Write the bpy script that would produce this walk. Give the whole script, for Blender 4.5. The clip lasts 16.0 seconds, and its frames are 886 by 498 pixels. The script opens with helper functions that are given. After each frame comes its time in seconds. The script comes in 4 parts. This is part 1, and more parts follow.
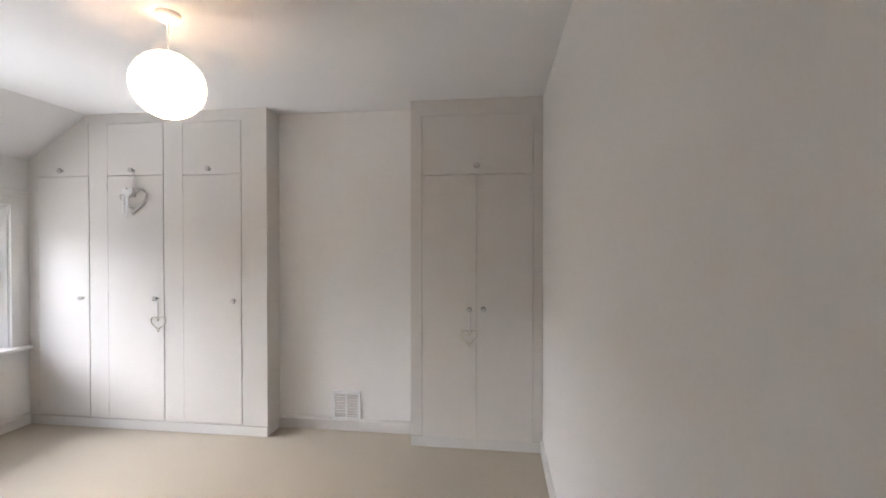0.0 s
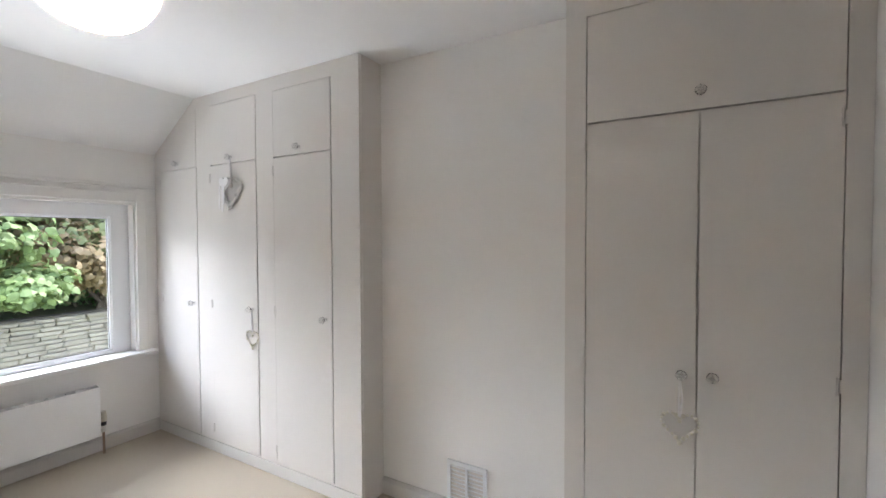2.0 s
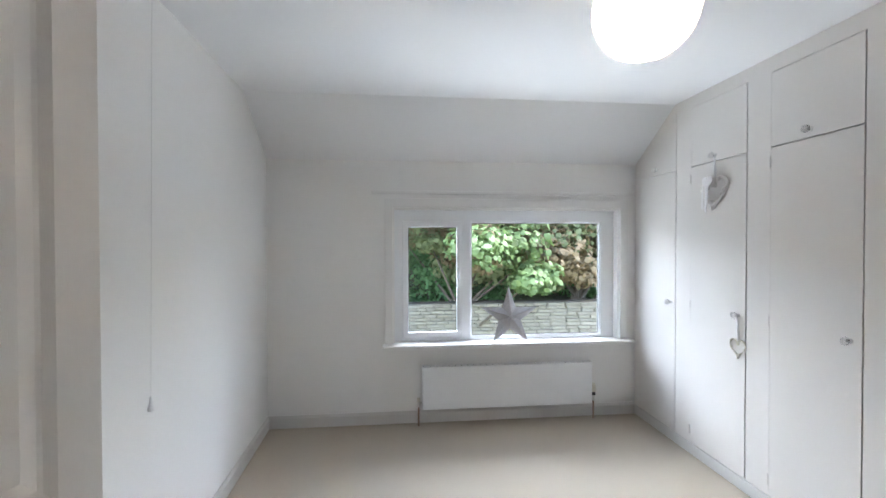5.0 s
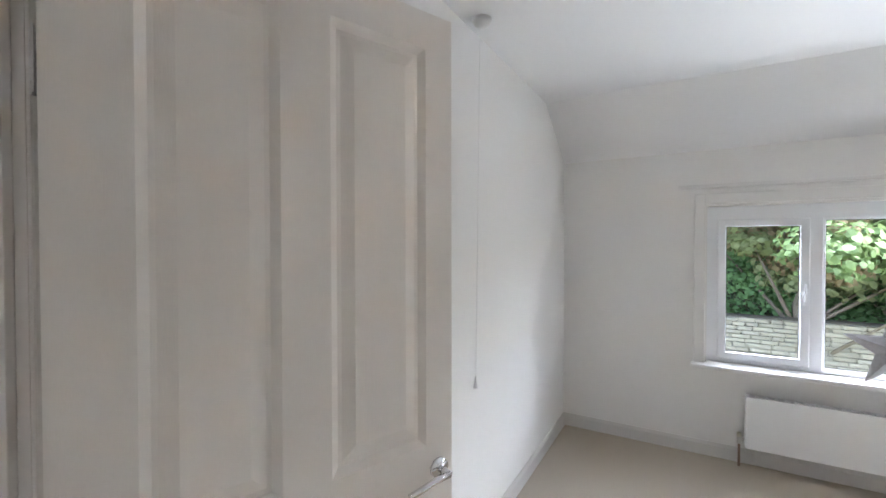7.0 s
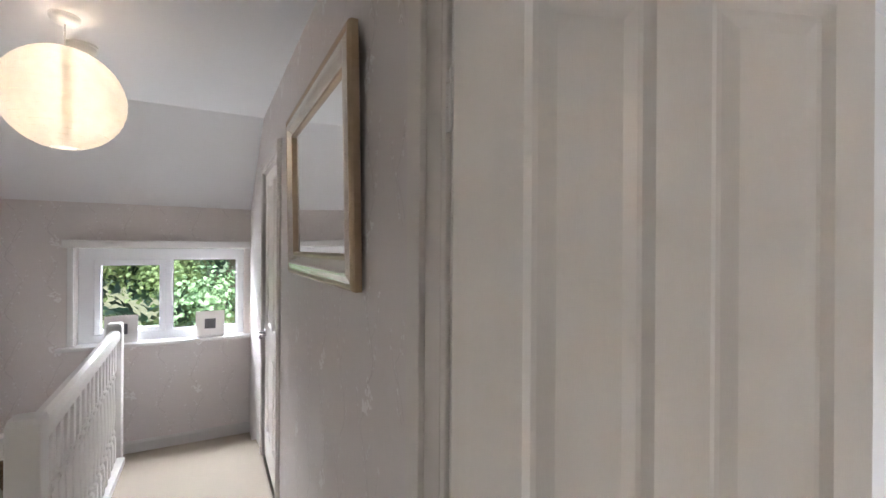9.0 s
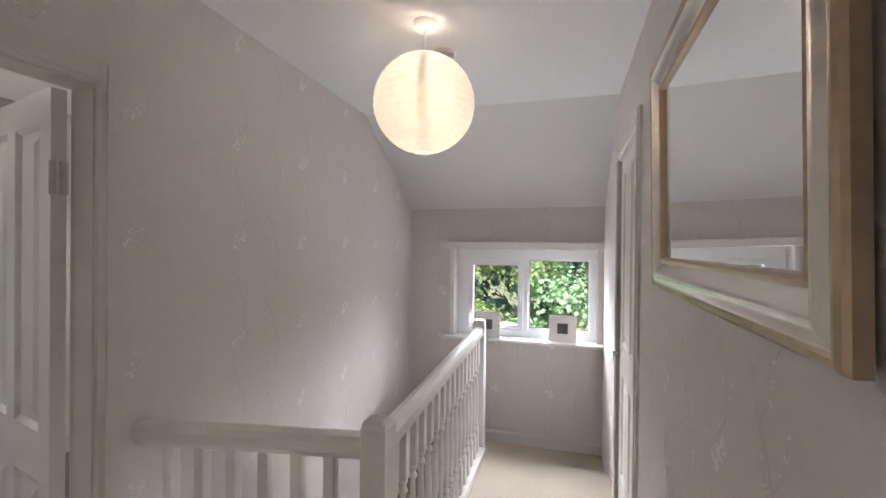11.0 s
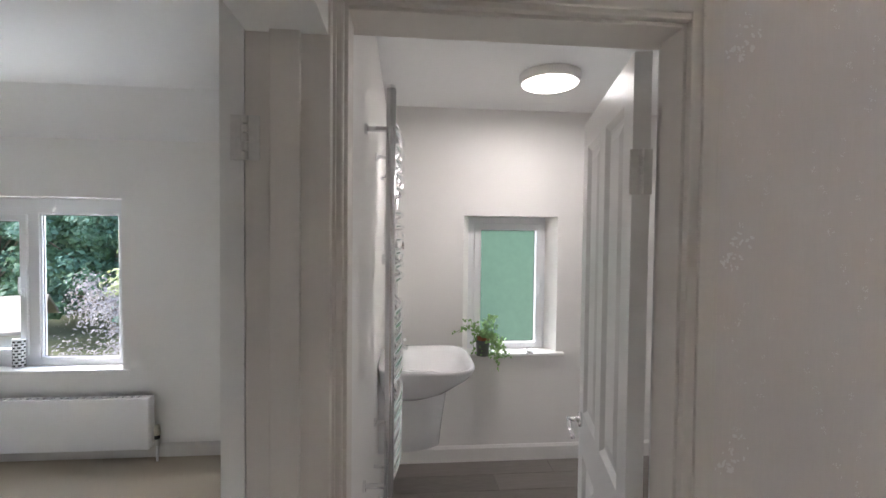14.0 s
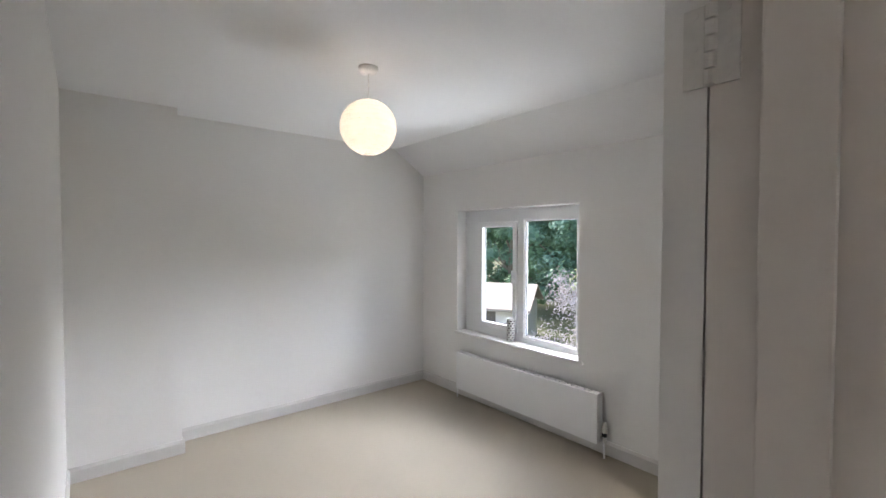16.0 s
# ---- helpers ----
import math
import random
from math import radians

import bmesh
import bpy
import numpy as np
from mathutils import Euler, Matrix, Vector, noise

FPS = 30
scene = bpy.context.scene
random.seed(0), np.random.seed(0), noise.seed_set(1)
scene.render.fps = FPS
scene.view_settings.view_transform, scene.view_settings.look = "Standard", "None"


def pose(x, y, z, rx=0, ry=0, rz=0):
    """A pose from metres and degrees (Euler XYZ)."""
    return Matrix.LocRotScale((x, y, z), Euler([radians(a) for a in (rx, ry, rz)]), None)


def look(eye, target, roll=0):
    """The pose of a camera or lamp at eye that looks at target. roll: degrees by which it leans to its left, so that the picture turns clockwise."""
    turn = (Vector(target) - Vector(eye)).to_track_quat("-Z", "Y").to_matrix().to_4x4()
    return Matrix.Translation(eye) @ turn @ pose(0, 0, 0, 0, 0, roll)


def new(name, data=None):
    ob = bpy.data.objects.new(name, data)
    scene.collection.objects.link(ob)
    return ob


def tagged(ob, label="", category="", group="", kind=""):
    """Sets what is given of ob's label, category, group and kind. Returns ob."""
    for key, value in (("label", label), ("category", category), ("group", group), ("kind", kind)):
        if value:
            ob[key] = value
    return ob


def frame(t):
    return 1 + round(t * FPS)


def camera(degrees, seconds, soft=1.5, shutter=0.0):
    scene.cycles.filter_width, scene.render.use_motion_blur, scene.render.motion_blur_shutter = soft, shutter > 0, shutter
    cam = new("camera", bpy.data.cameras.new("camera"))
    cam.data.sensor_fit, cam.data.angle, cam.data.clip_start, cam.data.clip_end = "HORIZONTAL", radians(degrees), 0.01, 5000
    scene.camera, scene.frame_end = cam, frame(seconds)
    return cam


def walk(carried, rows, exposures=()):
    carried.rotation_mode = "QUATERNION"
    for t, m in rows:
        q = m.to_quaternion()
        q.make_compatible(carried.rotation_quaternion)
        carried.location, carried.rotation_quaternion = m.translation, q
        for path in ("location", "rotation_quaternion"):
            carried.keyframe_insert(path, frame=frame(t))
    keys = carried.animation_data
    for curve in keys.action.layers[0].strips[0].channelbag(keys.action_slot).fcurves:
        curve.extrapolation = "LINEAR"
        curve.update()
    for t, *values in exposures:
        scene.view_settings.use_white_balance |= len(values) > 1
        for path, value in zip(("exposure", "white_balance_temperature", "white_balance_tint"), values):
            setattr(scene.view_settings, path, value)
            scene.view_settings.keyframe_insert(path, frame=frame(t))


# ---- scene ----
cam = camera(91.3, 16.0)
PATH = [
    (0, (0.77, 0.328, 1.426), (0.522, 2.312, 1.405), 0.0),
    (0.5, (0.754, 0.737, 1.441), (0.3, 2.684, 1.418), 0.2),
    (1, (0.722, 1.141, 1.461), (0.096, 3.04, 1.426), 0.1),
    (1.5, (0.682, 1.446, 1.478), (-0.098, 3.287, 1.424), -0.1),
    (2, (0.61, 1.567, 1.469), (-0.387, 3.3, 1.413), -0.2),
    (2.5, (0.556, 1.55, 1.441), (-0.68, 3.121, 1.397), 0.0),
    (3, (0.534, 1.489, 1.443), (-0.924, 2.857, 1.4), -0.1),
    (3.5, (0.525, 1.445, 1.459), (-1.147, 2.542, 1.416), -0.1),
    (4, (0.519, 1.377, 1.448), (-1.304, 2.199, 1.418), -0.1),
    (4.5, (0.523, 1.328, 1.437), (-1.404, 1.862, 1.418), -0.1),
    (5, (0.545, 1.355, 1.443), (-1.444, 1.557, 1.415), -0.1),
    (5.2, (0.551, 1.341, 1.442), (-1.447, 1.424, 1.416), -0.2),
    (7.3, (0.561, 1.286, 1.474), (-1.056, 0.109, 1.447), -0.2),
    (7.5, (0.572, 1.269, 1.477), (-0.981, 0.008, 1.455), -0.3),
    (8, (0.609, 1.222, 1.49), (-0.765, -0.231, 1.463), -0.2),
    (8.5, (0.651, 1.179, 1.499), (-0.524, -0.439, 1.476), -0.1),
    (8.7, (0.661, 1.141, 1.498), (-0.428, -0.536, 1.486), 0.1),
    (10.8, (0.589, 0.532, 1.508), (0.977, -1.43, 1.497), 0.5),
    (11, (0.59, 0.492, 1.509), (1.161, -1.425, 1.497), 0.6),
    (11.5, (0.65, 0.414, 1.522), (1.608, -1.341, 1.494), 1.1),
    (12, (0.72, 0.315, 1.54), (2.001, -1.22, 1.507), 1.1),
    (12.5, (0.795, 0.222, 1.545), (2.338, -1.049, 1.495), 1.0),
    (13, (0.874, 0.151, 1.538), (2.652, -0.765, 1.485), 0.9),
    (13.5, (1.002, 0.111, 1.544), (2.924, -0.442, 1.488), 0.9),
    (14, (1.127, 0.105, 1.55), (3.119, -0.067, 1.496), 0.6),
    (14.5, (1.21, 0.086, 1.555), (3.189, 0.372, 1.498), 0.5),
    (15, (1.282, 0.105, 1.541), (3.13, 0.868, 1.483), 0.4),
    (15.5, (1.357, 0.155, 1.535), (2.969, 1.338, 1.48), 0.1),
    (16, (1.437, 0.223, 1.535), (2.719, 1.758, 1.482), 0.1),
]
EXPOSURES = [(0, 2.5, 6850, 20), (1.5, 2.5, 6750, 18), (3.5, 2.45, 6400, 15), (5.2, 2.5, 6200, 14), (8, 2.75, 6500, 17), (11, 2.65, 6800, 19), (12.5, 2.65, 6700, 19), (13.5, 2.75, 6600, 18), (14.5, 2.78, 6500, 15), (16, 2.7, 6700, 17)]
walk(cam, [(t, look(eye, target, roll)) for t, eye, target, roll in PATH], EXPOSURES)
SKY, SUN = .15, 2.0
W_BED1, W_LAND, W_BED2, W_BATH = 300, 340, 280, 10
G_BED1, G_LAND, G_BED2 = 62, 34, 45
B_BED1, B_LAND, B_BED2, B_BATH = 7.0, .95, .55, 1.25

# ---------- world, lights ----------
world = bpy.data.worlds.new("world")
scene.world = world
world.use_nodes = True
wn = world.node_tree.nodes
sky = wn.new("ShaderNodeTexSky")
sky.sky_type = 'NISHITA'
sky.sun_disc = False
sky.sun_elevation = radians(48)
sky.sun_rotation = radians(-4)
world.node_tree.links.new(sky.outputs[0], wn["Background"].inputs[0])
wn["Background"].inputs[1].default_value = SKY


def sun_lamp():
    d = bpy.data.lights.new("sun", 'SUN')
    d.energy, d.angle, d.color = SUN, radians(35), (1, .97, .93)
    ob = new("sun", d)
    ob.matrix_world = pose(0, 0, 20, 42, 0, 176)


def window_light(name, m, w, h, watts):
    d = bpy.data.lights.new(name, 'AREA')
    d.shape, d.size, d.size_y, d.energy, d.color = 'RECTANGLE', w, h, watts, (.82, .915, 1)
    new(name, d).matrix_world = m


def bulb_light(loc, watts, color=(1, .78, .55), radius=.04):
    d = bpy.data.lights.new("bulb_light", 'POINT')
    d.energy, d.color, d.shadow_soft_size = watts, color, radius
    new("bulb_light", d).location = loc


sun_lamp()
# sky light standing in outside and above each opening; ground lamps, added below, imitate bounce
window_light("daylight_bedroom", look((-7.2, 2.25, 3.6), (-2.9, 2.25, 1.2)), 9.5, 3.4, W_BED1)
window_light("ground_light_bedroom", look((-6.2, 2.25, -1.4), (-2.9, 2.25, 1.3)), 7, 2.2, G_BED1)
window_light("daylight_landing", look((1.0, -7.0, 3.3), (1.0, -3.2, 1.1)), 6.5, 3.0, W_LAND)
window_light("ground_light_landing", look((1.0, -5.9, -.8), (1.0, -3.2, 1.2)), 5, 2.0, G_LAND)
window_light("daylight_box_room", look((8.5, 2.7, 3.6), (4.3, 2.7, 1.2)), 8, 3.4, W_BED2)
window_light("ground_light_box_room", look((7.4, 2.7, -1.75), (4.3, 2.7, 1.3)), 6, 2.0, G_BED2)
window_light("daylight_bathroom", look((5.1, -.62, 1.9), (4.2, -.62, 1.2)), .9, .9, W_BATH)
bulb_light((-.66, 2.07, 2.10), B_BED1, (1, .74, .5))
bulb_light((1.185, -1.21, 2.135), B_LAND, (1, .86, .72))
bulb_light((2.62, 2.26, 2.135), B_BED2, (1, .84, .70))
d_ = bpy.data.lights.new("bath_ceiling_light", 'AREA')
d_.shape, d_.size, d_.energy, d_.color = 'DISK', .28, B_BATH, (1, .97, .94)
new("bath_ceiling_light", d_).location = (3.42, -.66, 2.355)


# ---------- materials ----------
def mat(name, col, rough=.6, metal=0.0, grain=0.0, gscale=200, var=0.0, vscale=2.0, bump=0.0, spec=.5, stretch=(1, 1, 1), rnd=0.0):
    m = bpy.data.materials.new(name)
    m.use_nodes = True
    nt = m.node_tree
    b = nt.nodes["Principled BSDF"]
    b.inputs["Base Color"].default_value = (*col, 1)
    b.inputs["Roughness"].default_value, b.inputs["Metallic"].default_value = rough, metal
    b.inputs["Specular IOR Level"].default_value = spec
    tc = nt.nodes.new("ShaderNodeTexCoord")
    mp = nt.nodes.new("ShaderNodeMapping")
    mp.inputs["Scale"].default_value = stretch
    nt.links.new(tc.outputs["Object"], mp.inputs[0])
    last = None
    if var or grain or rnd:
        mixc = nt.nodes.new("ShaderNodeHueSaturation")
        mixc.inputs["Color"].default_value = (*col, 1)
        n1 = nt.nodes.new("ShaderNodeTexNoise")
        n1.inputs["Scale"].default_value, n1.inputs["Detail"].default_value = vscale, 4
        n2 = nt.nodes.new("ShaderNodeTexNoise")
        n2.inputs["Scale"].default_value, n2.inputs["Detail"].default_value = gscale, 2
        nt.links.new(mp.outputs[0], n1.inputs[0])
        nt.links.new(mp.outputs[0], n2.inputs[0])
        a = nt.nodes.new("ShaderNodeMath")
        a.operation = 'MULTIPLY_ADD'
        nt.links.new(n1.outputs[0], a.inputs[0])
        a.inputs[1].default_value, a.inputs[2].default_value = 2 * var, 1 - var - grain - rnd
        c = nt.nodes.new("ShaderNodeMath")
        c.operation = 'MULTIPLY_ADD'
        nt.links.new(n2.outputs[0], c.inputs[0])
        c.inputs[1].default_value = 2 * grain
        nt.links.new(a.outputs[0], c.inputs[2])
        e = nt.nodes.new("ShaderNodeMath")
        e.operation = 'MULTIPLY_ADD'
        oi = nt.nodes.new("ShaderNodeObjectInfo")
        nt.links.new(oi.outputs["Random"], e.inputs[0])
        e.inputs[1].default_value = 2 * rnd
        nt.links.new(c.outputs[0], e.inputs[2])
        nt.links.new(e.outputs[0], mixc.inputs["Value"])
        nt.links.new(mixc.outputs[0], b.inputs["Base Color"])
        last = n2
    if bump:
        if last is None:
            last = nt.nodes.new("ShaderNodeTexNoise")
            last.inputs["Scale"].default_value = gscale
            nt.links.new(mp.outputs[0], last.inputs[0])
        bp = nt.nodes.new("ShaderNodeBump")
        bp.inputs["Strength"].default_value, bp.inputs["Distance"].default_value = bump, .002
        nt.links.new(last.outputs[0], bp.inputs["Height"])
        nt.links.new(bp.outputs[0], b.inputs["Normal"])
    return m


WALL = mat("white_wall_paint", (.84, .825, .80), .75, grain=.012, gscale=90, var=.02, vscale=1.3, bump=.12, spec=.25)
CEIL = mat("ceiling_paint", (.83, .825, .82), .85, grain=.01, gscale=60, var=.015, vscale=.9, bump=.1, spec=.2)
PAPER = mat("wallpaper", (.72, .665, .635), .6, grain=.03, gscale=160, var=.03, vscale=2.5, bump=.15, spec=.35, stretch=(1, 1, .12))
MOTIF = mat("wallpaper_motif", (.84, .81, .79), .5, grain=.05, gscale=70, var=.05, vscale=8)
MOTIF_DARK = mat("wallpaper_stem", (.615, .56, .53), .5, grain=.05, gscale=80, var=.05, vscale=8)
GLOSS = mat("white_gloss_paint", (.80, .785, .76), .35, grain=.008, gscale=120, var=.02, vscale=3, bump=.05)
TRIMG = mat("trim_paint", (.66, .64, .61), .45, grain=.01, gscale=120, var=.03, vscale=3, bump=.05)
GREY = mat("wardrobe_paint", (.71, .675, .635), .55, grain=.015, gscale=140, var=.025, vscale=1.6, bump=.08, spec=.3)
DOORP = mat("door_paint", (.80, .755, .705), .42, grain=.02, gscale=40, var=.02, vscale=2, bump=.12, stretch=(12, 12, 1))
LINING = mat("lining_paint", (.72, .67, .62), .5, grain=.015, gscale=60, var=.03, vscale=2, bump=.08)
PVC = mat("white_upvc", (.82, .83, .84), .3, var=.01, vscale=4)
CARPET = mat("cream_carpet", (.49, .43, .345), .95, grain=.16, gscale=320, var=.05, vscale=2.2, bump=.8, spec=.1)
PLANK = mat("grey_wood_vinyl", (.20, .18, .165), .38, grain=.22, gscale=14, var=.16, vscale=4, bump=.06, stretch=(7, .6, 7), rnd=.12)
CHROME = mat("chrome", (.78, .78, .79), .12, 1.0)
STEEL = mat("brushed_steel", (.70, .68, .65), .42, .75, grain=.08, gscale=90)
COPPER = mat("pipe_metal", (.36, .26, .2), .4, .8, grain=.1)
GOLD = mat("silver_gilt", (.76, .72, .65), .24, .95, grain=.07, gscale=26, var=.12, vscale=5, stretch=(1, 1, 6), bump=.1)
BRASS = mat("gold_edge", (.48, .36, .25), .33, .9, grain=.12, gscale=40, var=.1)
RADP = mat("radiator_enamel", (.82, .82, .82), .4, grain=.006, gscale=90, var=.01)
BLACK = mat("black_plastic", (.02, .02, .02), .4)
CREAM = mat("cream_plastic", (.72, .68, .58), .45)
WICKER = mat("white_wicker", (.78, .75, .71), .8, grain=.2, gscale=120, var=.1, bump=.5)
RIBBON = mat("white_ribbon", (.80, .78, .77), .6, var=.03)
CERAMIC = mat("white_ceramic", (.86, .86, .86), .12, var=.01)
STARM = mat("tarnished_tin", (.42, .41, .42), .45, .55, grain=.15, gscale=60, var=.15, vscale=9, bump=.3)
BASKETM = mat("brown_wicker", (.16, .085, .045), .75, grain=.3, gscale=90, var=.2, vscale=20, bump=.6)
PAPERL = None


def leaf_mat(name, col, grain=.25, gscale=3, var=.35, vscale=1.2, rough=.5, lit=.4):
    """A leaf: glossy-backed paint of its colour that also lets part of the light through."""
    m = mat(name, col, rough, grain=grain, gscale=gscale, var=var, vscale=vscale)
    nt = m.node_tree
    b = nt.nodes["Principled BSDF"]
    t = nt.nodes.new("ShaderNodeBsdfTranslucent")
    nt.links.new(b.inputs["Base Color"].links[0].from_socket, t.inputs[0])
    mx = nt.nodes.new("ShaderNodeMixShader")
    mx.inputs[0].default_value = lit
    nt.links.new(b.outputs[0], mx.inputs[1])
    nt.links.new(t.outputs[0], mx.inputs[2])
    nt.links.new(mx.outputs[0], nt.nodes["Material Output"].inputs[0])
    return m


LEAF = [leaf_mat("leaf_a", (.19, .28, .11)), leaf_mat("leaf_b", (.30, .35, .17), vscale=1.0),
        leaf_mat("leaf_c", (.13, .23, .13), vscale=1.0), leaf_mat("leaf_dark", (.08, .13, .08), var=.3, vscale=.6, rough=.7)]
LEAF_DRY = leaf_mat("leaf_dry", (.38, .30, .18), var=.4, vscale=1, rough=.6)
BARK = mat("bark", (.20, .17, .13), .9, grain=.3, gscale=12, var=.2, vscale=3, bump=.8, stretch=(2, 2, .4))
STONE = mat("wall_stone", (.34, .32, .26), .9, grain=.2, gscale=22, var=.25, vscale=3, bump=.7, rnd=.12)
SOIL = mat("garden_ground", (.10, .11, .05), .95, grain=.3, gscale=6, var=.3, vscale=.6, bump=.6)
ROOFM = mat("roof_tiles", (.26, .22, .18), .85, grain=.2, gscale=20, var=.2, vscale=2, bump=.5)
RENDERW = mat("pale_render", (.45, .43, .40), .85, grain=.05, gscale=30, var=.06)
TERRA = mat("terracotta", (.28, .10, .05), .8, grain=.1, gscale=60)
POTG = mat("dark_glazed_pot", (.10, .10, .10), .45, grain=.1, gscale=50)
PHOTO = mat("photo_grey", (.14, .14, .155), .3, grain=.3, gscale=40, var=.4, vscale=22)
DARK = mat("dark_gap", (.05, .045, .04), .8)


def paper_shade(name, col, share):
    m = bpy.data.materials.new(name)
    m.use_nodes = True
    nt = m.node_tree
    out = nt.nodes["Material Output"]
    nt.nodes.remove(nt.nodes["Principled BSDF"])
    d = nt.nodes.new("ShaderNodeBsdfDiffuse")
    t = nt.nodes.new("ShaderNodeBsdfTranslucent")
    n = nt.nodes.new("ShaderNodeTexNoise")
    n.inputs["Scale"].default_value, n.inputs["Detail"].default_value = 25, 6
    tc = nt.nodes.new("ShaderNodeTexCoord")
    nt.links.new(tc.outputs["Object"], n.inputs[0])
    r = nt.nodes.new("ShaderNodeMapRange")
    r.inputs["To Min"].default_value, r.inputs["To Max"].default_value = .86, 1.04
    nt.links.new(n.outputs[0], r.inputs[0])
    mx = nt.nodes.new("ShaderNodeMixRGB")
    mx.blend_type = 'MULTIPLY'
    mx.inputs[0].default_value = 1
    mx.inputs[1].default_value = (*col, 1)
    nt.links.new(r.outputs[0], mx.inputs[2])
    for s in (d, t):
        nt.links.new(mx.outputs[0], s.inputs[0])
    mix = nt.nodes.new("ShaderNodeMixShader")
    mix.inputs[0].default_value = share
    nt.links.new(d.outputs[0], mix.inputs[1])
    nt.links.new(t.outputs[0], mix.inputs[2])
    nt.links.new(mix.outputs[0], out.inputs[0])
    return m


def glass_mat(name, rough=0.0, col=(1, 1, 1)):
    m = bpy.data.materials.new(name)
    m.use_nodes = True
    b = m.node_tree.nodes["Principled BSDF"]
    b.inputs["Base Color"].default_value = (*col, 1)
    b.inputs["Roughness"].default_value = rough
    b.inputs["Transmission Weight"].default_value = 1
    b.inputs["IOR"].default_value = 1.05 if rough == 0 else 1.25
    return m


GLASS = glass_mat("window_glass")
# garden green glowing through the bathroom pane is put into its colour
FROST = paper_shade("obscured_glass", (.11, .155, .12), .85)
CRYSTAL = glass_mat("crystal_knob", .05, (.9, .9, .9))
MIRROR = mat("mirror_glass", (.86, .87, .87), .02, 1.0)


SEAM = paper_shade("rice_paper_double", (.95, .90, .80), .68)
SHADE = paper_shade("rice_paper", (.84, .82, .77), .36)
RIBM = mat("paper_fold", (.62, .54, .42), .8)


def glow_mat(name, col, strength):
    m = bpy.data.materials.new(name)
    m.use_nodes = True
    b = m.node_tree.nodes["Principled BSDF"]
    b.inputs["Base Color"].default_value = (*col, 1)
    b.inputs["Emission Color"].default_value = (*col, 1)
    b.inputs["Emission Strength"].default_value = strength
    return m


DIFFUSER = glow_mat("lit_diffuser", (1, .98, .95), .9)
BULB = glow_mat("lit_bulb", (1, .9, .75), 1.5)


# ---------- mesh helpers ----------
def bm_box(bm, a, b, bev=0.0):
    g = bmesh.ops.create_cube(bm, size=1)
    vs = g["verts"]
    for v in vs:
        v.co = Vector([(a[i] + b[i]) / 2 + v.co[i] * (b[i] - a[i]) for i in range(3)])
    if bev:
        es = list({e for v in vs for e in v.link_edges})
        bmesh.ops.bevel(bm, geom=es, offset=bev, segments=2, affect='EDGES', profile=.6)
    return bm


def box(a, b, bev=0.0):
    return bm_box(bmesh.new(), a, b, bev)


def cyl(bm, p, q, r, r2=None, seg=16):
    p, q = Vector(p), Vector(q)
    d = q - p
    m = Matrix.Translation((p + q) / 2) @ d.to_track_quat('Z', 'Y').to_matrix().to_4x4()
    bmesh.ops.create_cone(bm, cap_ends=True, segments=seg, radius1=r, radius2=r if r2 is None else r2, depth=d.length, matrix=m)
    return bm


def ball(bm, c, r, sx=1, sy=1, sz=1, seg=16):
    bmesh.ops.create_uvsphere(bm, u_segments=seg, v_segments=max(8, seg // 2), radius=r, matrix=Matrix.Translation(c) @ Matrix.Diagonal((sx, sy, sz, 1)))
    return bm


def lathe(bm, prof, c=(0, 0, 0), seg=20):
    rings = []
    for r, z in prof:
        rings.append([bm.verts.new((c[0] + r * math.cos(6.28318 * k / seg), c[1] + r * math.sin(6.28318 * k / seg), c[2] + z)) for k in range(seg)])
    for u, w in zip(rings, rings[1:]):
        for k in range(seg):
            bm.faces.new((u[k], u[(k + 1) % seg], w[(k + 1) % seg], w[k]))
    return bm


def tube(bm, pts, r, seg=8):
    pts = [Vector(p) for p in pts]
    rings = []
    for i, p in enumerate(pts):
        d = (pts[min(i + 1, len(pts) - 1)] - pts[max(i - 1, 0)]).normalized()
        u = d.orthogonal().normalized() if i == 0 else (rings_u - d * rings_u.dot(d)).normalized()
        rings_u = u
        w = d.cross(u)
        rings.append([bm.verts.new(p + r * (u * math.cos(6.28318 * k / seg) + w * math.sin(6.28318 * k / seg))) for k in range(seg)])
    for a, b in zip(rings, rings[1:]):
        for k in range(seg):
            bm.faces.new((a[k], a[(k + 1) % seg], b[(k + 1) % seg], b[k]))
    bm.faces.new(rings[0][::-1])
    bm.faces.new(rings[-1])
    return bm


def prism(bm, poly, axis, a, b):
    """A closed outline of (u, v) pairs drawn out along an axis from a to b; u, v are the other two axes in order."""
    def put(u, v, w):
        c = [u, v]
        c.insert("xyz".index(axis), w)
        return bm.verts.new(c)
    lo, hi = [put(u, v, a) for u, v in poly], [put(u, v, b) for u, v in poly]
    n = len(poly)
    bm.faces.new(lo)
    bm.faces.new(hi[::-1])
    for k in range(n):
        bm.faces.new((lo[k], hi[k], hi[(k + 1) % n], lo[(k + 1) % n]))
    bmesh.ops.recalc_face_normals(bm, faces=bm.faces)
    return bm


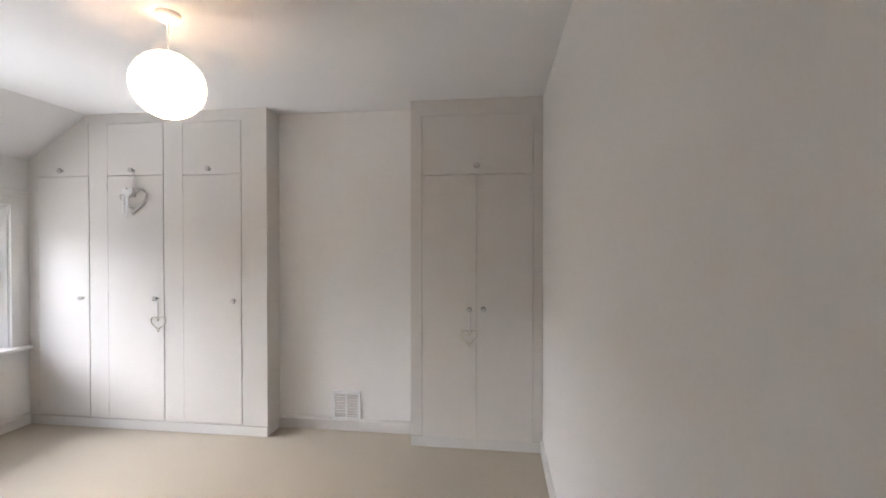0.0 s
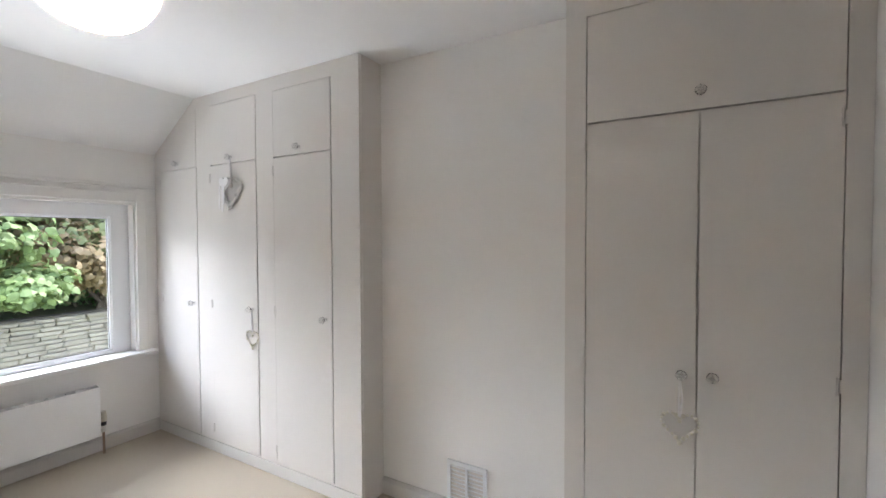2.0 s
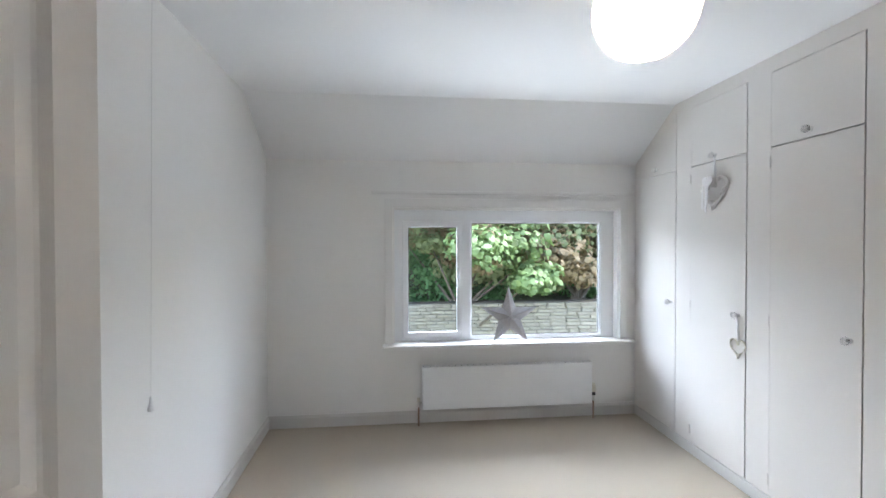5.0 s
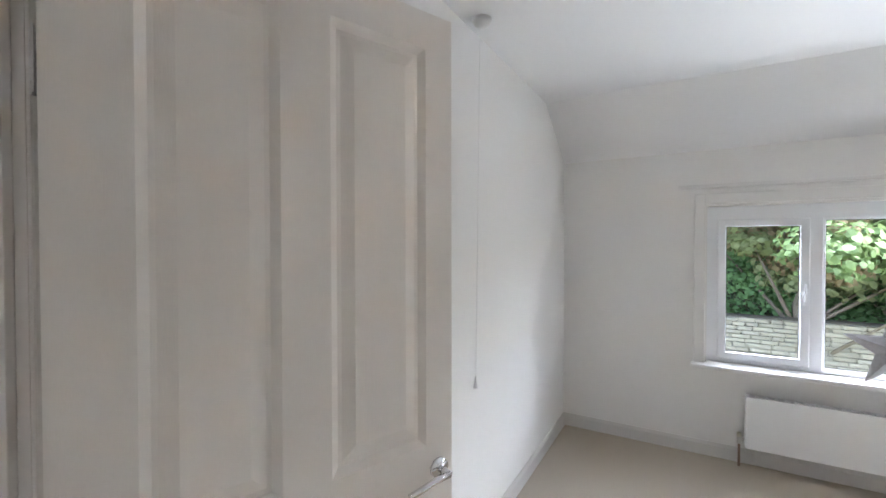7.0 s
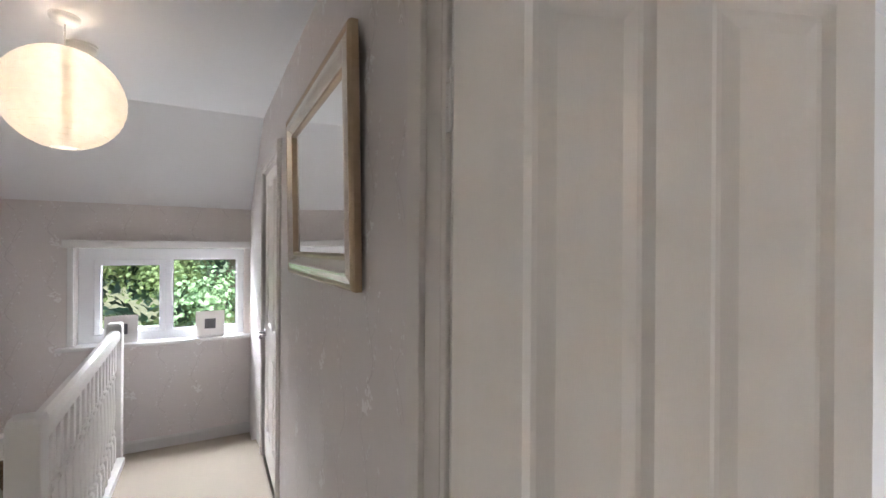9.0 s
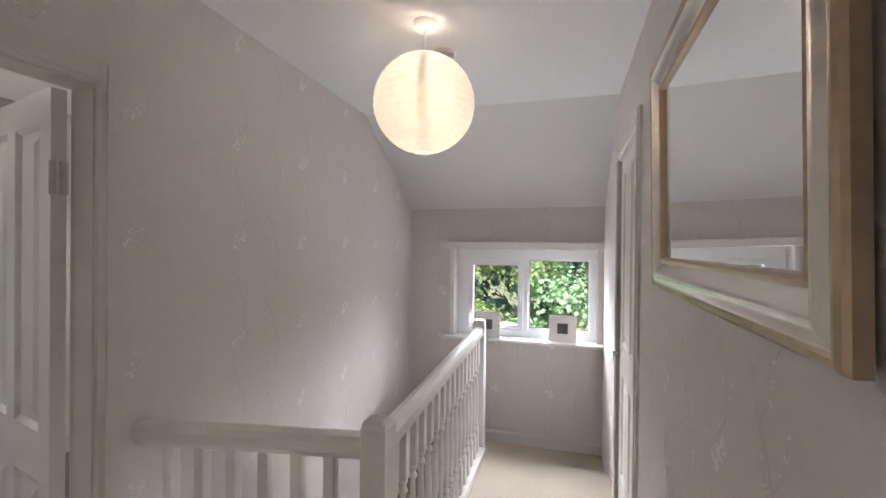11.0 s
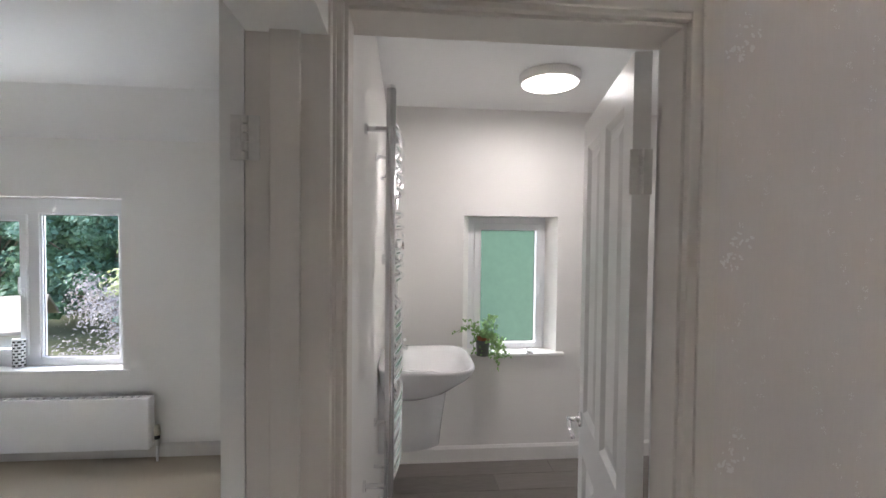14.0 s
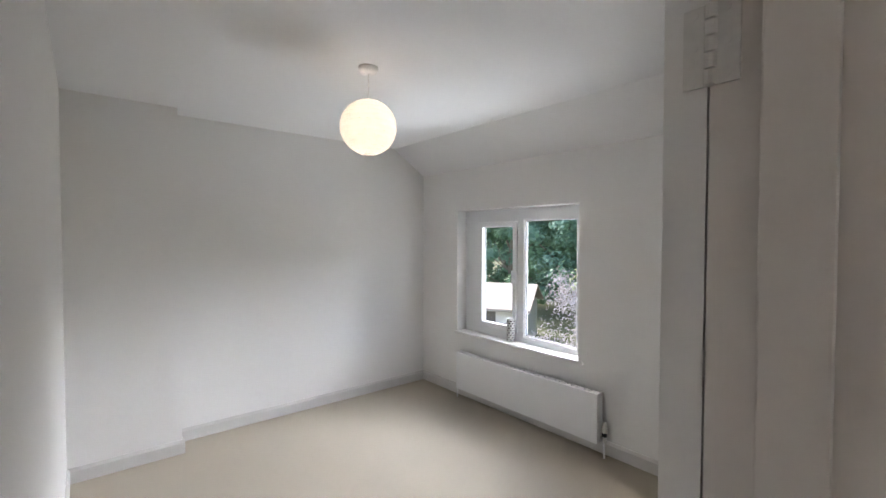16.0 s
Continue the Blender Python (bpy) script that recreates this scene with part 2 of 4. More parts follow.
def solid(bm, a, b, axis, holes):
    """A slab from a to b with rectangular holes right through it along an axis; holes are (u0, u1, v0, v1)."""
    n = "xyz".index(axis)
    iu, iv = [i for i in range(3) if i != n]
    us = sorted({a[iu], b[iu], *(h[k] for h in holes for k in (0, 1))})
    vs = sorted({a[iv], b[iv], *(h[k] for h in holes for k in (2, 3))})
    us, vs = [u for u in us if a[iu] <= u <= b[iu]], [v for v in vs if a[iv] <= v <= b[iv]]
    full = {}
    for i in range(len(us) - 1):
        for j in range(len(vs) - 1):
            u, v = (us[i] + us[i + 1]) / 2, (vs[j] + vs[j + 1]) / 2
            full[i, j] = not any(h[0] < u < h[1] and h[2] < v < h[3] for h in holes)
    made = {}

    def vert(i, j, k):
        if (i, j, k) not in made:
            c = [0, 0, 0]
            c[iu], c[iv], c[n] = us[i], vs[j], (a[n], b[n])[k]
            made[i, j, k] = bm.verts.new(c)
        return made[i, j, k]
    for (i, j), on in full.items():
        if not on:
            continue
        for k in (0, 1):
            bm.faces.new([vert(i, j, k), vert(i + 1, j, k), vert(i + 1, j + 1, k), vert(i, j + 1, k)])
        for (di, dj), (p, q) in {(-1, 0): ((i, j), (i, j + 1)), (1, 0): ((i + 1, j), (i + 1, j + 1)), (0, -1): ((i, j), (i + 1, j)), (0, 1): ((i, j + 1), (i + 1, j + 1))}.items():
            if not full.get((i + di, j + dj), False):
                bm.faces.new([vert(*p, 0), vert(*q, 0), vert(*q, 1), vert(*p, 1)])
    bmesh.ops.recalc_face_normals(bm, faces=bm.faces)
    return bm


def mesh_of(name, bm, material, smooth=False):
    me = bpy.data.meshes.new(name)
    bm.to_mesh(me)
    bm.free()
    me.materials.append(material)
    if smooth:
        me.polygons.foreach_set("use_smooth", [True] * len(me.polygons))
    return me


def part(name, bm, material, parent, label="", smooth=False):
    ob = new(name, mesh_of(name, bm, material, smooth))
    ob.parent = parent
    if label:
        ob["label"] = label
    return ob


def thing(name, label, category, group="", at=(0, 0, 0)):
    ob = new(name)
    ob.empty_display_size = .1
    ob.location = at
    return tagged(ob, label, category, group)


def struct(name, bm, material, label="", smooth=False):
    ob = new(name, mesh_of(name, bm, material, smooth))
    return tagged(ob, label, kind="structure")


def shear_x(bm, y0, x_shift0, y1, x_shift1):
    for v in bm.verts:
        v.co.x += x_shift0 + (v.co.y - y0) / (y1 - y0) * (x_shift1 - x_shift0)
    return bm


# ---------- setting ----------
H = 2.435
XW, XE = -2.925, 1.08          # front bedroom
DOOR_X0, DOOR_X1 = .325, 1.08  # its doorway
LW, LE = .30, 1.95             # landing walls
B2E, B2N = 4.275, 3.95         # box room
ANG = math.atan2(.10, 3.25)

struct("floor_bedroom", box((XW, .33, -.06), (XE, 3.53, 0)), CARPET, "cream fitted carpet")
struct("floor_landing", solid(bmesh.new(), (LW, -2.6, -.06), (LE, .33, 0), "z", [(1.26, 1.96, -2.7, -.66)]), CARPET, "cream fitted carpet")
struct("floor_box_room", box((1.1, .33, -.06), (B2E, B2N, 0)), CARPET, "cream fitted carpet")
struct("floor_quarter_landing", box((.28, -3.3, -.26), (2.06, -2.62, -.2)), CARPET, "cream carpet one step down")
struct("step_riser", box((.30, -2.62, -.26), (1.26, -2.603, -.004), .003), CARPET, "carpeted riser")

# front bedroom walls
struct("wall_west", solid(bmesh.new(), (XW - .28, .2, -.1), (XW, 3.8, 2.6), "x", [(1.31, 3.19, .635, 1.725)]), WALL)
b = box((XW - .1, .32, -.05), (DOOR_X0, .435, 2.6))
for v in b.verts:
    v.co.y += -.10 * (DOOR_X0 - v.co.x) / 3.25 if v.co.y > .4 else 0
struct("wall_south_bedroom", solid(b, (DOOR_X0, .32, 2.03), (1.4, .435, 2.6), "y", []), WALL)
struct("wall_between_rooms", box((XE, .345, -.05), (1.345, 3.9, 2.6)), WALL)
struct("wall_north_bedroom", box((XW - .1, 3.525, -.05), (XE + .1, 3.7, 2.6)), WALL)
b = prism(bmesh.new(), [(-2.40, H), (XE + .02, H), (XE + .02, H + .12), (-3.1, H + .12), (-3.1, 1.98), (XW, 2.095)], "y", .30, 3.6)
struct("ceiling_bedroom", b, CEIL, "white ceiling sloping down to the window wall")

# landing walls
D2A, D2B = -1.53, -2.30
b = solid(bmesh.new(), (LW - .13, -3.5, -2.7), (LW, .325, 2.6), "x", [(D2B, D2A, 0, 2.03)])
struct("wall_landing_west", shear_x(b, .3, 0, -3.3, .035), PAPER, "pale wallpapered wall")
BD0, BD1, BDH = -.475, .25, 1.988
b = solid(bmesh.new(), (LE, -3.5, -2.7), (LE + .13, .40, 2.6), "x", [(BD0, BD1, 0, BDH)])
for v in b.verts:
    if v.co.y < -1:
        v.co.x += .09
struct("wall_landing_east", b, PAPER, "pale wallpapered wall")
struct("wall_landing_south", solid(bmesh.new(), (.1, -3.56, -2.7), (2.3, -3.3, 2.6), "y", [(.385, 1.60, .70, 1.49)]), PAPER, "pale wallpapered wall")
b = prism(bmesh.new(), [(.34, H), (-2.30, H), (-3.3, 1.85), (-3.45, 1.76), (-3.45, H + .12), (.34, H + .12)], "x", LW - .05, LE + .12)
struct("ceiling_landing", b, CEIL, "white ceiling sloping down above the stair window")
struct("wall_stairwell", box((1.20, -2.62, -2.7), (1.26, -.6, -.06)), WALL)
struct("wall_stair_north", box((1.2, -.66, -2.7), (2.1, -.60, -.06)), WALL)
struct("floor_hall", box((-.5, -4, -2.75), (3, .5, -2.7)), CARPET)

# box room walls
struct("wall_box_room_south", solid(bmesh.new(), (1.345, .24, -.05), (B2E + .1, .377, 2.6), "y", [(1.28, 1.90, -.1, 1.895)]), WALL)
struct("wall_box_room_north", box((1.2, B2N, -.05), (B2E + .2, B2N + .15, 2.6)), WALL)
struct("chimney_breast", box((1.345, 3.745, -.02), (1.965, B2N + .01, 2.5)), WALL, "white boxed-out wall corner")
struct("wall_box_room_east", solid(bmesh.new(), (B2E, .385, -.1), (B2E + .28, B2N + .05, 2.6), "x", [(2.045, 3.40, .60, 1.795)]), WALL)
b = prism(bmesh.new(), [(1.2, H), (3.90, H), (B2E, 2.19), (B2E + .1, 2.12), (B2E + .1, H + .12), (1.2, H + .12)], "y", .3, B2N + .02)
struct("ceiling_box_room", b, CEIL, "white ceiling sloping at the window wall")

# bathroom
BX = 4.067
b = solid(bmesh.new(), (BX, -1.9, -.1), (BX + .27, .24, 2.6), "x", [(-.95, -.29, .74, 1.70)])
struct("wall_bath_east", b, WALL)
struct("wall_bath_south", box((LE + .13, -1.9, -.1), (BX, -1.8, 2.6)), WALL)
struct("ceiling_bath", box((LE + .1, -1.85, 2.425), (BX + .02, .26, 2.55)), CEIL)
bath_floor = struct("floor_bath", box((LE + .0, -1.85, -.06), (BX + .01, .25, -.004)), DARK, "grey wood-effect plank floor")

# skirting boards
def skirt(p, q, h=.095, t=.016, side=1, material=TRIMG):
    p, q = Vector((*p, 0)), Vector((*q, 0))
    d = (q - p).normalized()
    n = Vector((-d.y, d.x, 0)) * side
    bm = bmesh.new()
    prof = [(0, .001), (t, .001), (t, h - .018), (t * .55, h - .006), (t * .35, h), (0, h)]
    ends = []
    for e in (p, q):
        ends.append([bm.verts.new(e + n * a + Vector((0, 0, z))) for a, z in prof])
    for k in range(len(prof)):
        bm.faces.new((ends[0][k], ends[0][(k + 1) % len(prof)], ends[1][(k + 1) % len(prof)], ends[1][k]))
    bm.faces.new(ends[0][::-1])
    bm.faces.new(ends[1])
    bmesh.ops.recalc_face_normals(bm, faces=bm.faces)
    return struct("baseboard", bm, material)


skirt((XW, 3.33), (XW, .34), side=1)
skirt((XW, .335), (DOOR_X0 - .08, .432), side=1)
skirt((.165, 3.525), (-.915, 3.525), side=1)
skirt((XE, .45), (XE, 3.33), side=1)
skirt((1.965, B2N), (B2E, B2N), side=-1)
skirt((1.345, 3.745), (1.981, 3.745), side=-1)
skirt((1.965, 3.745), (1.965, B2N), side=-1)
skirt((1.345, .40), (1.345, 3.745), side=-1)
skirt((B2E, .40), (B2E, B2N), side=1)
skirt((BX, -1.8), (BX, .24), h=.11, side=1, material=GLOSS)
skirt((LE + .14, .24), (BX, .24), h=.11, side=-1, material=GLOSS)
for y0_, y1_ in ((.3, D2A + .08), (D2B - .08, -2.6)):
    skirt((LW + .003, y0_), (LW + .02 * (y0_ < -2) + .003, y1_), side=1)
bb = skirt((.33, -3.3), (2.05, -3.3), side=1)
bb.location.z = -.2


# ---------- doors and linings ----------
def architrave(name, axis, face, out, u0, u1, top, w=.07, t=.018, material=LINING, z0=0.0):
    """A moulded frame round an opening on the wall face; out is the side it stands proud on."""
    ob = thing(name, "painted moulded door frame round the opening", "door frame")
    ob["kind"] = "structure"
    def piece(nm, ua, ub, za, zb, up):
        bm = bmesh.new()
        for o, i, d in ((0, 0, 1.0), (.012, .022, 1.35)):
            if up:
                a, c = (ua + o, za), (ub - i, zb)
            else:
                a, c = (ua, za + o), (ub, zb - i)
            lo, hi = min(face, face + out * t * d), max(face, face + out * t * d)
            if axis == "x":
                bm_box(bm, (lo, a[0], a[1]), (hi, c[0], c[1]), .004)
            else:
                bm_box(bm, (a[0], lo, a[1]), (c[0], hi, c[1]), .004)
        part(nm, bm, material, ob)
    piece("side_casing", u0 - w, u0, z0, top + w, True)
    piece("side_casing", u1, u1 + w, z0, top + w, True)
    piece("head_casing", u0, u1, top, top + w, False)
    return ob


def hinge_part(parent, loc, rz=0, h=.10, label="steel butt hinge"):
    bm = bmesh.new()
    for k in range(5):
        cyl(bm, (0, 0, -h / 2 + k * h / 5 + .001), (0, 0, -h / 2 + (k + 1) * h / 5 - .001), .006, seg=10)
    bm_box(bm, (-.024, -.0015, -h / 2), (-.003, .0015, h / 2), .0006)
    bm_box(bm, (.003, -.0015, -h / 2), (.024, .0015, h / 2), .0006)
    for sx in (-.014, .014):
        for z in (-.03, 0, .03):
            cyl(bm, (sx, -.0022, z), (sx, .0022, z), .0035, seg=8)
    hp = part("hinge", bm, STEEL, parent, label)
    hp.matrix_local = pose(*loc, 0, 0, rz)
    return hp


def panel_door(name, m, w, h, label, t=.038, handle_side=1, cols=((.115, .348), (.452, .702)), rows=((.20, .78), (.96, 1.945)), material=None, knob="lever"):
    """A four-panel door in its own frame: hinge at x = 0, leaf towards +x, front at -y."""
    material = material or DOORP
    ob = thing(name, label, "door")
    holes = [(a, b, c, d) for a, b in cols for c, d in rows]
    part("door_leaf", solid(bmesh.new(), (0, 0, .008), (w, t, h), "y", holes), material, ob)
    for a, b, c, d in holes:
        bm = bmesh.new()
        for y_, s in ((.0, 1), (t, -1)):
            loops = []
            for off, dep in ((0, 0), (.010, .006), (.018, .011), (.028, .011), (.058, .004)):
                loops.append([bm.verts.new((u, y_ + s * dep, z)) for u, z in ((a + off, c + off), (b - off, c + off), (b - off, d - off), (a + off, d - off))])
            for p, q in zip(loops, loops[1:]):
                for k in range(4):
                    bm.faces.new((p[k], p[(k + 1) % 4], q[(k + 1) % 4], q[k]))
            bm.faces.new(loops[-1])
        bmesh.ops.recalc_face_normals(bm, faces=bm.faces)
        part("panel", bm, material, ob)
    for y_, s in ((0, -1), (t, 1)):
        bm = bmesh.new()
        cyl(bm, (w - .045, y_, .895), (w - .045, y_ + s * .009, .895), .026, seg=24)
        cyl(bm, (w - .045, y_, .895), (w - .045, y_ + s * .045, .895), .009, seg=14)
        tube(bm, [(w - .045, y_ + s * .045, .895), (w - .09, y_ + s * .05, .897), (w - .13, y_ + s * .05, .89), (w - .165, y_ + s * .046, .882)], .008, 10)
        part("handle", bm, CHROME, ob, "chrome lever handle", True)
    ob.matrix_basis = m
    return ob


d1 = panel_door("bedroom_door", Matrix.Translation((.322, .474, 0)) @ Matrix.Rotation(math.pi - .345, 4, 'Z') , .785, 2.035,
                "cream four-panel bedroom door standing wide open")
hinge_part(d1, (-.004, .020, 1.735), 90)
hinge_part(d1, (-.004, .020, .28), 90)
d2 = panel_door("bathroom_door", Matrix.Translation((2.058, -.397, 0)) @ Matrix.Rotation(-.235, 4, 'Z') @ Matrix.Translation((0, -.038, 0)), .635, 1.965,
                "white four-panel bathroom door standing open", cols=((.08, .28), (.35, .555)), rows=((.2, .78), (.93, 1.87)), material=GLOSS)
hinge_part(d2, (-.002, .02, 1.70), 90)
hinge_part(d2, (-.002, .02, .26), 90)
d3 = panel_door("box_room_door", Matrix.Translation((1.894, .3802, 0)) @ Matrix.Rotation(radians(9), 4, 'Z'), .61, 1.97,
                "white panel door of the box room folded open", cols=((.08, .27), (.34, .53)), rows=((.2, .78), (.93, 1.87)), material=GLOSS)
hinge_part(d3, (-.004, -.003, 1.715), 81, .076)
hinge_part(d3, (-.004, -.003, .26), 81, .076)
d4 = panel_door("closet_door", pose(LW - .03, D2A - .006, 0, 0, 0, -90) @ Matrix.Translation((0, -.0, 0)), .755, 2.02,
                "cream panel door closed on the landing", cols=((.1, .34), (.42, .65)))
hinge_part(d4, (-.002, -.003, 1.75), 0)
hinge_part(d4, (-.002, -.003, .25), 0)

architrave("door_frame_1", "x", LE, -1, BD0 + .03, BD1 - .03, BDH - .012, w=.068)
architrave("door_frame_2", "x", LW + .012, 1, D2B, D2A, 2.03, w=.075)
architrave("door_frame_3", "x", LE + .13, 1, BD0, BD1, BDH, w=.06, material=GLOSS)


def lining(name, axis, a0, a1, u0, u1, top, t=.025, stop=None, material=LINING, near=None, bead=.013):
    ob = thing(name, "painted door lining with a stop bead", "door lining")
    ob["kind"] = "structure"
    def piece(nm, ua, ub, za, zb, w0, w1):
        if axis == "x":
            part(nm, box((w0, ua, za), (w1, ub, zb), .002), material, ob)
        else:
            part(nm, box((ua, w0, za), (ub, w1, zb), .002), material, ob)
    piece("jamb", u0 - t + .005, u0 + .005, 0, top, near or a0, a1)
    piece("jamb", u1 - .005, u1 + t - .005, 0, top, a0, a1)
    piece("head", u0 + .005, u1 - .005, top - .006, top + .004, a0, a1)
    if stop:
        s0, s1 = stop
        piece("stop_bead", u0 + .005, u0 + .005 + bead, 0, top - .006, s0, s1)
        piece("stop_bead", u1 - .005 - bead, u1 - .005, 0, top - .006, s0, s1)
        piece("stop_bead", u0 + .005 + bead, u1 - .005 - bead, top - .019, top - .006, s0, s1)
    return ob


lining("door_lining_1", "x", LE - .003, LE + .133, BD0, BD1, BDH, stop=(LE - .001, LE + .075), bead=.032)
lining("door_lining_2", "x", LW - .128, LW + .014, D2B, D2A, 2.03, stop=(LW - .125, LW - .085))
lining("door_lining_3", "y", .236, .379, 1.12, 1.899, 1.985, stop=(.285, .335), near=.283)
lining("door_lining_4", "y", .318, .44, DOOR_X0 - .004, 1.10, 2.03, stop=(.33, .385))
architrave("door_frame_4", "y", .437, 1, DOOR_X0, 1.2, 2.03, w=.06)


# ---------- windows ----------
def window(name, axis, plane, out, u0, u1, z0, z1, panes, sash, sill_z, sill_in, sill_u, glass=None, label="white plastic framed window with two lights"):
    """A window frame set in its opening. panes: glass openings (u0, u1, z0, z1); sash: the one of them that opens."""
    ob = thing(name, label, "window")
    ob["kind"] = "structure"

    def slab(nm, ua, ub, za, zb, d0, d1, holes, material, parent, bev=0.0):
        lo, hi = sorted((plane + out * d0, plane + out * d1))
        if axis == "x":
            bm = solid(bmesh.new(), (lo, ua, za), (hi, ub, zb), "x", holes)
        else:
            bm = solid(bmesh.new(), (ua, lo, za), (ub, hi, zb), "y", holes)
        if bev:
            bmesh.ops.bevel(bm, geom=[e for e in bm.edges if len(e.link_faces) == 2 and e.calc_face_angle() > 1], offset=bev, segments=1, affect='EDGES')
        return part(nm, bm, material, parent)
    cuts = [(p[0] - .012, p[1] + .012, p[2] - .012, p[3] + .012) for p in panes]
    for k, p in enumerate(panes):
        if k == sash:
            cuts[k] = (p[0] - .042, p[1] + .042, p[2] - .042, p[3] + .042)
    fr = slab("window_frame", u0, u1, z0, z1, 0, .06, cuts, PVC, ob, .004)
    for k, p in enumerate(panes):
        g = .048 if k == sash else .015
        in_ = -.016 if k == sash else .008
        s = slab("casement" if k == sash else "glazing_bead", p[0] - g, p[1] + g, p[2] - g, p[3] + g, in_, .045, [p], PVC, ob, .004)
        gl = slab("pane", p[0] - .004, p[1] + .004, p[2] - .004, p[3] + .004, .026, .030, [], glass or GLASS, s)
        gl.visible_shadow = False
        gasket = slab("gasket", p[0] - .001, p[1] + .001, p[2] - .001, p[3] + .001, .021, .025, [(p[0] + .004, p[1] - .004, p[2] + .004, p[3] - .004)], DARK, s)
        if k == sash:
            hu, hz = (p[1] + .022, (p[2] + p[3]) / 2 - .05) if axis == "x" and out < 0 else (p[0] - .022, (p[2] + p[3]) / 2 - .05)
            bm = bmesh.new()
            def P(d, du, dz):
                return (plane + out * d, hu + du, hz + dz) if axis == "x" else (hu + du, plane + out * d, hz + dz)
            lo, hi = P(-.016, -.012, -.03), P(-.026, .012, .03)
            bm_box(bm, [min(a, b) for a, b in zip(lo, hi)], [max(a, b) for a, b in zip(lo, hi)], .003)
            tube(bm, [P(-.03, 0, .0), P(-.045, 0, 0), P(-.05, 0, .03), P(-.045, 0, .11)], .007, 8)
            part("window_handle", bm, PVC, s, "white lever handle")
    if sill_z is not None:
        lo, hi = sorted((plane + out * .0, plane - out * sill_in))
        bm = box((lo, sill_u[0], sill_z - .028), (hi, sill_u[1], sill_z), .008) if axis == "x" else box((sill_u[0], lo, sill_z - .028), (sill_u[1], hi, sill_z), .008)
        part("window_sill", bm, GLOSS, ob, "white gloss painted sill")
    return ob


w1 = window("window_1", "x", -3.0, -1, 1.312, 3.188, .637, 1.723, [(1.43, 1.828, .712, 1.572), (1.955, 3.056, .672, 1.606)], 0, .636, .155, (1.225, 3.30))
for nm_, a_, b_ in (("side_trim", (1.242, .637), (1.306, 1.797)), ("side_trim", (3.194, .637), (3.262, 1.797)), ("head_trim", (1.306, 1.728), (3.194, 1.797))):
    part(nm_, box((XW - .002, a_[0], a_[1]), (XW + .02, b_[0], b_[1]), .004), GLOSS, w1)
for nm_, a_, b_ in (("reveal_lining", (1.30, .64), (1.318, 1.73)), ("reveal_lining", (3.182, .64), (3.20, 1.73)), ("reveal_head", (1.318, 1.71), (3.182, 1.728))):
    part(nm_, box((-3.0, a_[0], a_[1]), (XW - .003, b_[0], b_[1])), GLOSS, w1)
struct("trim_over_window", box((XW, 1.14, 1.832), (XW + .02, 3.33, 1.858), .004), GLOSS, "thin painted batten over the window")
w2 = window("window_2", "y", -3.385, -1, .387, 1.598, .702, 1.488, [(1.046, 1.446, .822, 1.345), (.453, .946, .795, 1.39)], 0, .712, .16, (.33, 1.70))
part("pelmet", box((.34, -3.302, 1.49), (1.665, -3.22, 1.553), .008), GLOSS, w2, "white painted pelmet board")
part("side_trim", box((1.602, -3.302, .714), (1.645, -3.28, 1.489), .004), GLOSS, w2)
w3 = window("window_3", "x", 4.39, 1, 2.047, 3.398, .602, 1.793, [(2.779, 3.156, .74, 1.631), (2.145, 2.648, .675, 1.679)], 0, .618, .13, (2.0, 3.43))
w4 = window("window_4", "x", 4.19, 1, -.948, -.292, .742, 1.698, [(-.83, -.43, .80, 1.605)], 0, .757, .16, (-1.0, -.25), FROST, "white plastic window with obscured glass")
for y0_, y1_ in ((-.95, -.90), (-.34, -.29)):
    bm_ = prism(bmesh.new(), [(BX - .001, y0_ if y0_ < -.9 else y1_), (4.19, y0_ if y0_ < -.9 else y1_), (4.19, y1_ if y0_ < -.9 else y0_)], "z", .758, 1.698)
    part("splayed_reveal", bm_, WALL, w4)

# ---------- front bedroom ----------
def crystal_knob(parent, x, y, z):
    bm = bmesh.new()
    lathe(bm, [(.0, 0), (.012, 0), (.012, .004), (.006, .007), (.006, .014)], seg=14)
    kb = part("knob", bm, STEEL, parent, "faceted glass knob on a metal stem")
    kb.matrix_local = pose(x, y, z, 90, 0, 0)
    bm = bmesh.new()
    bmesh.ops.create_icosphere(bm, subdivisions=2, radius=.019, matrix=Matrix.Translation((0, 0, .026)) @ Matrix.Diagonal((1, 1, .8, 1)))
    part("knob_glass", bm, CRYSTAL, kb, "cut glass")
    bm = bmesh.new()
    for k in range(6):
        a = k * 1.0472
        ball(bm, (.0125 * math.cos(a), .0125 * math.sin(a), .038), .0045, seg=8)
    part("knob_studs", bm, STEEL, kb)


def flag_hinge(parent, x, y, z):
    bm = bmesh.new()
    cyl(bm, (x, y - .003, z - .028), (x, y - .003, z + .028), .004, seg=8)
    bm_box(bm, (x + .002, y - .002, z - .022), (x + .014, y + .002, z + .022))
    part("hinge", bm, GREY, parent, "painted-over hinge")


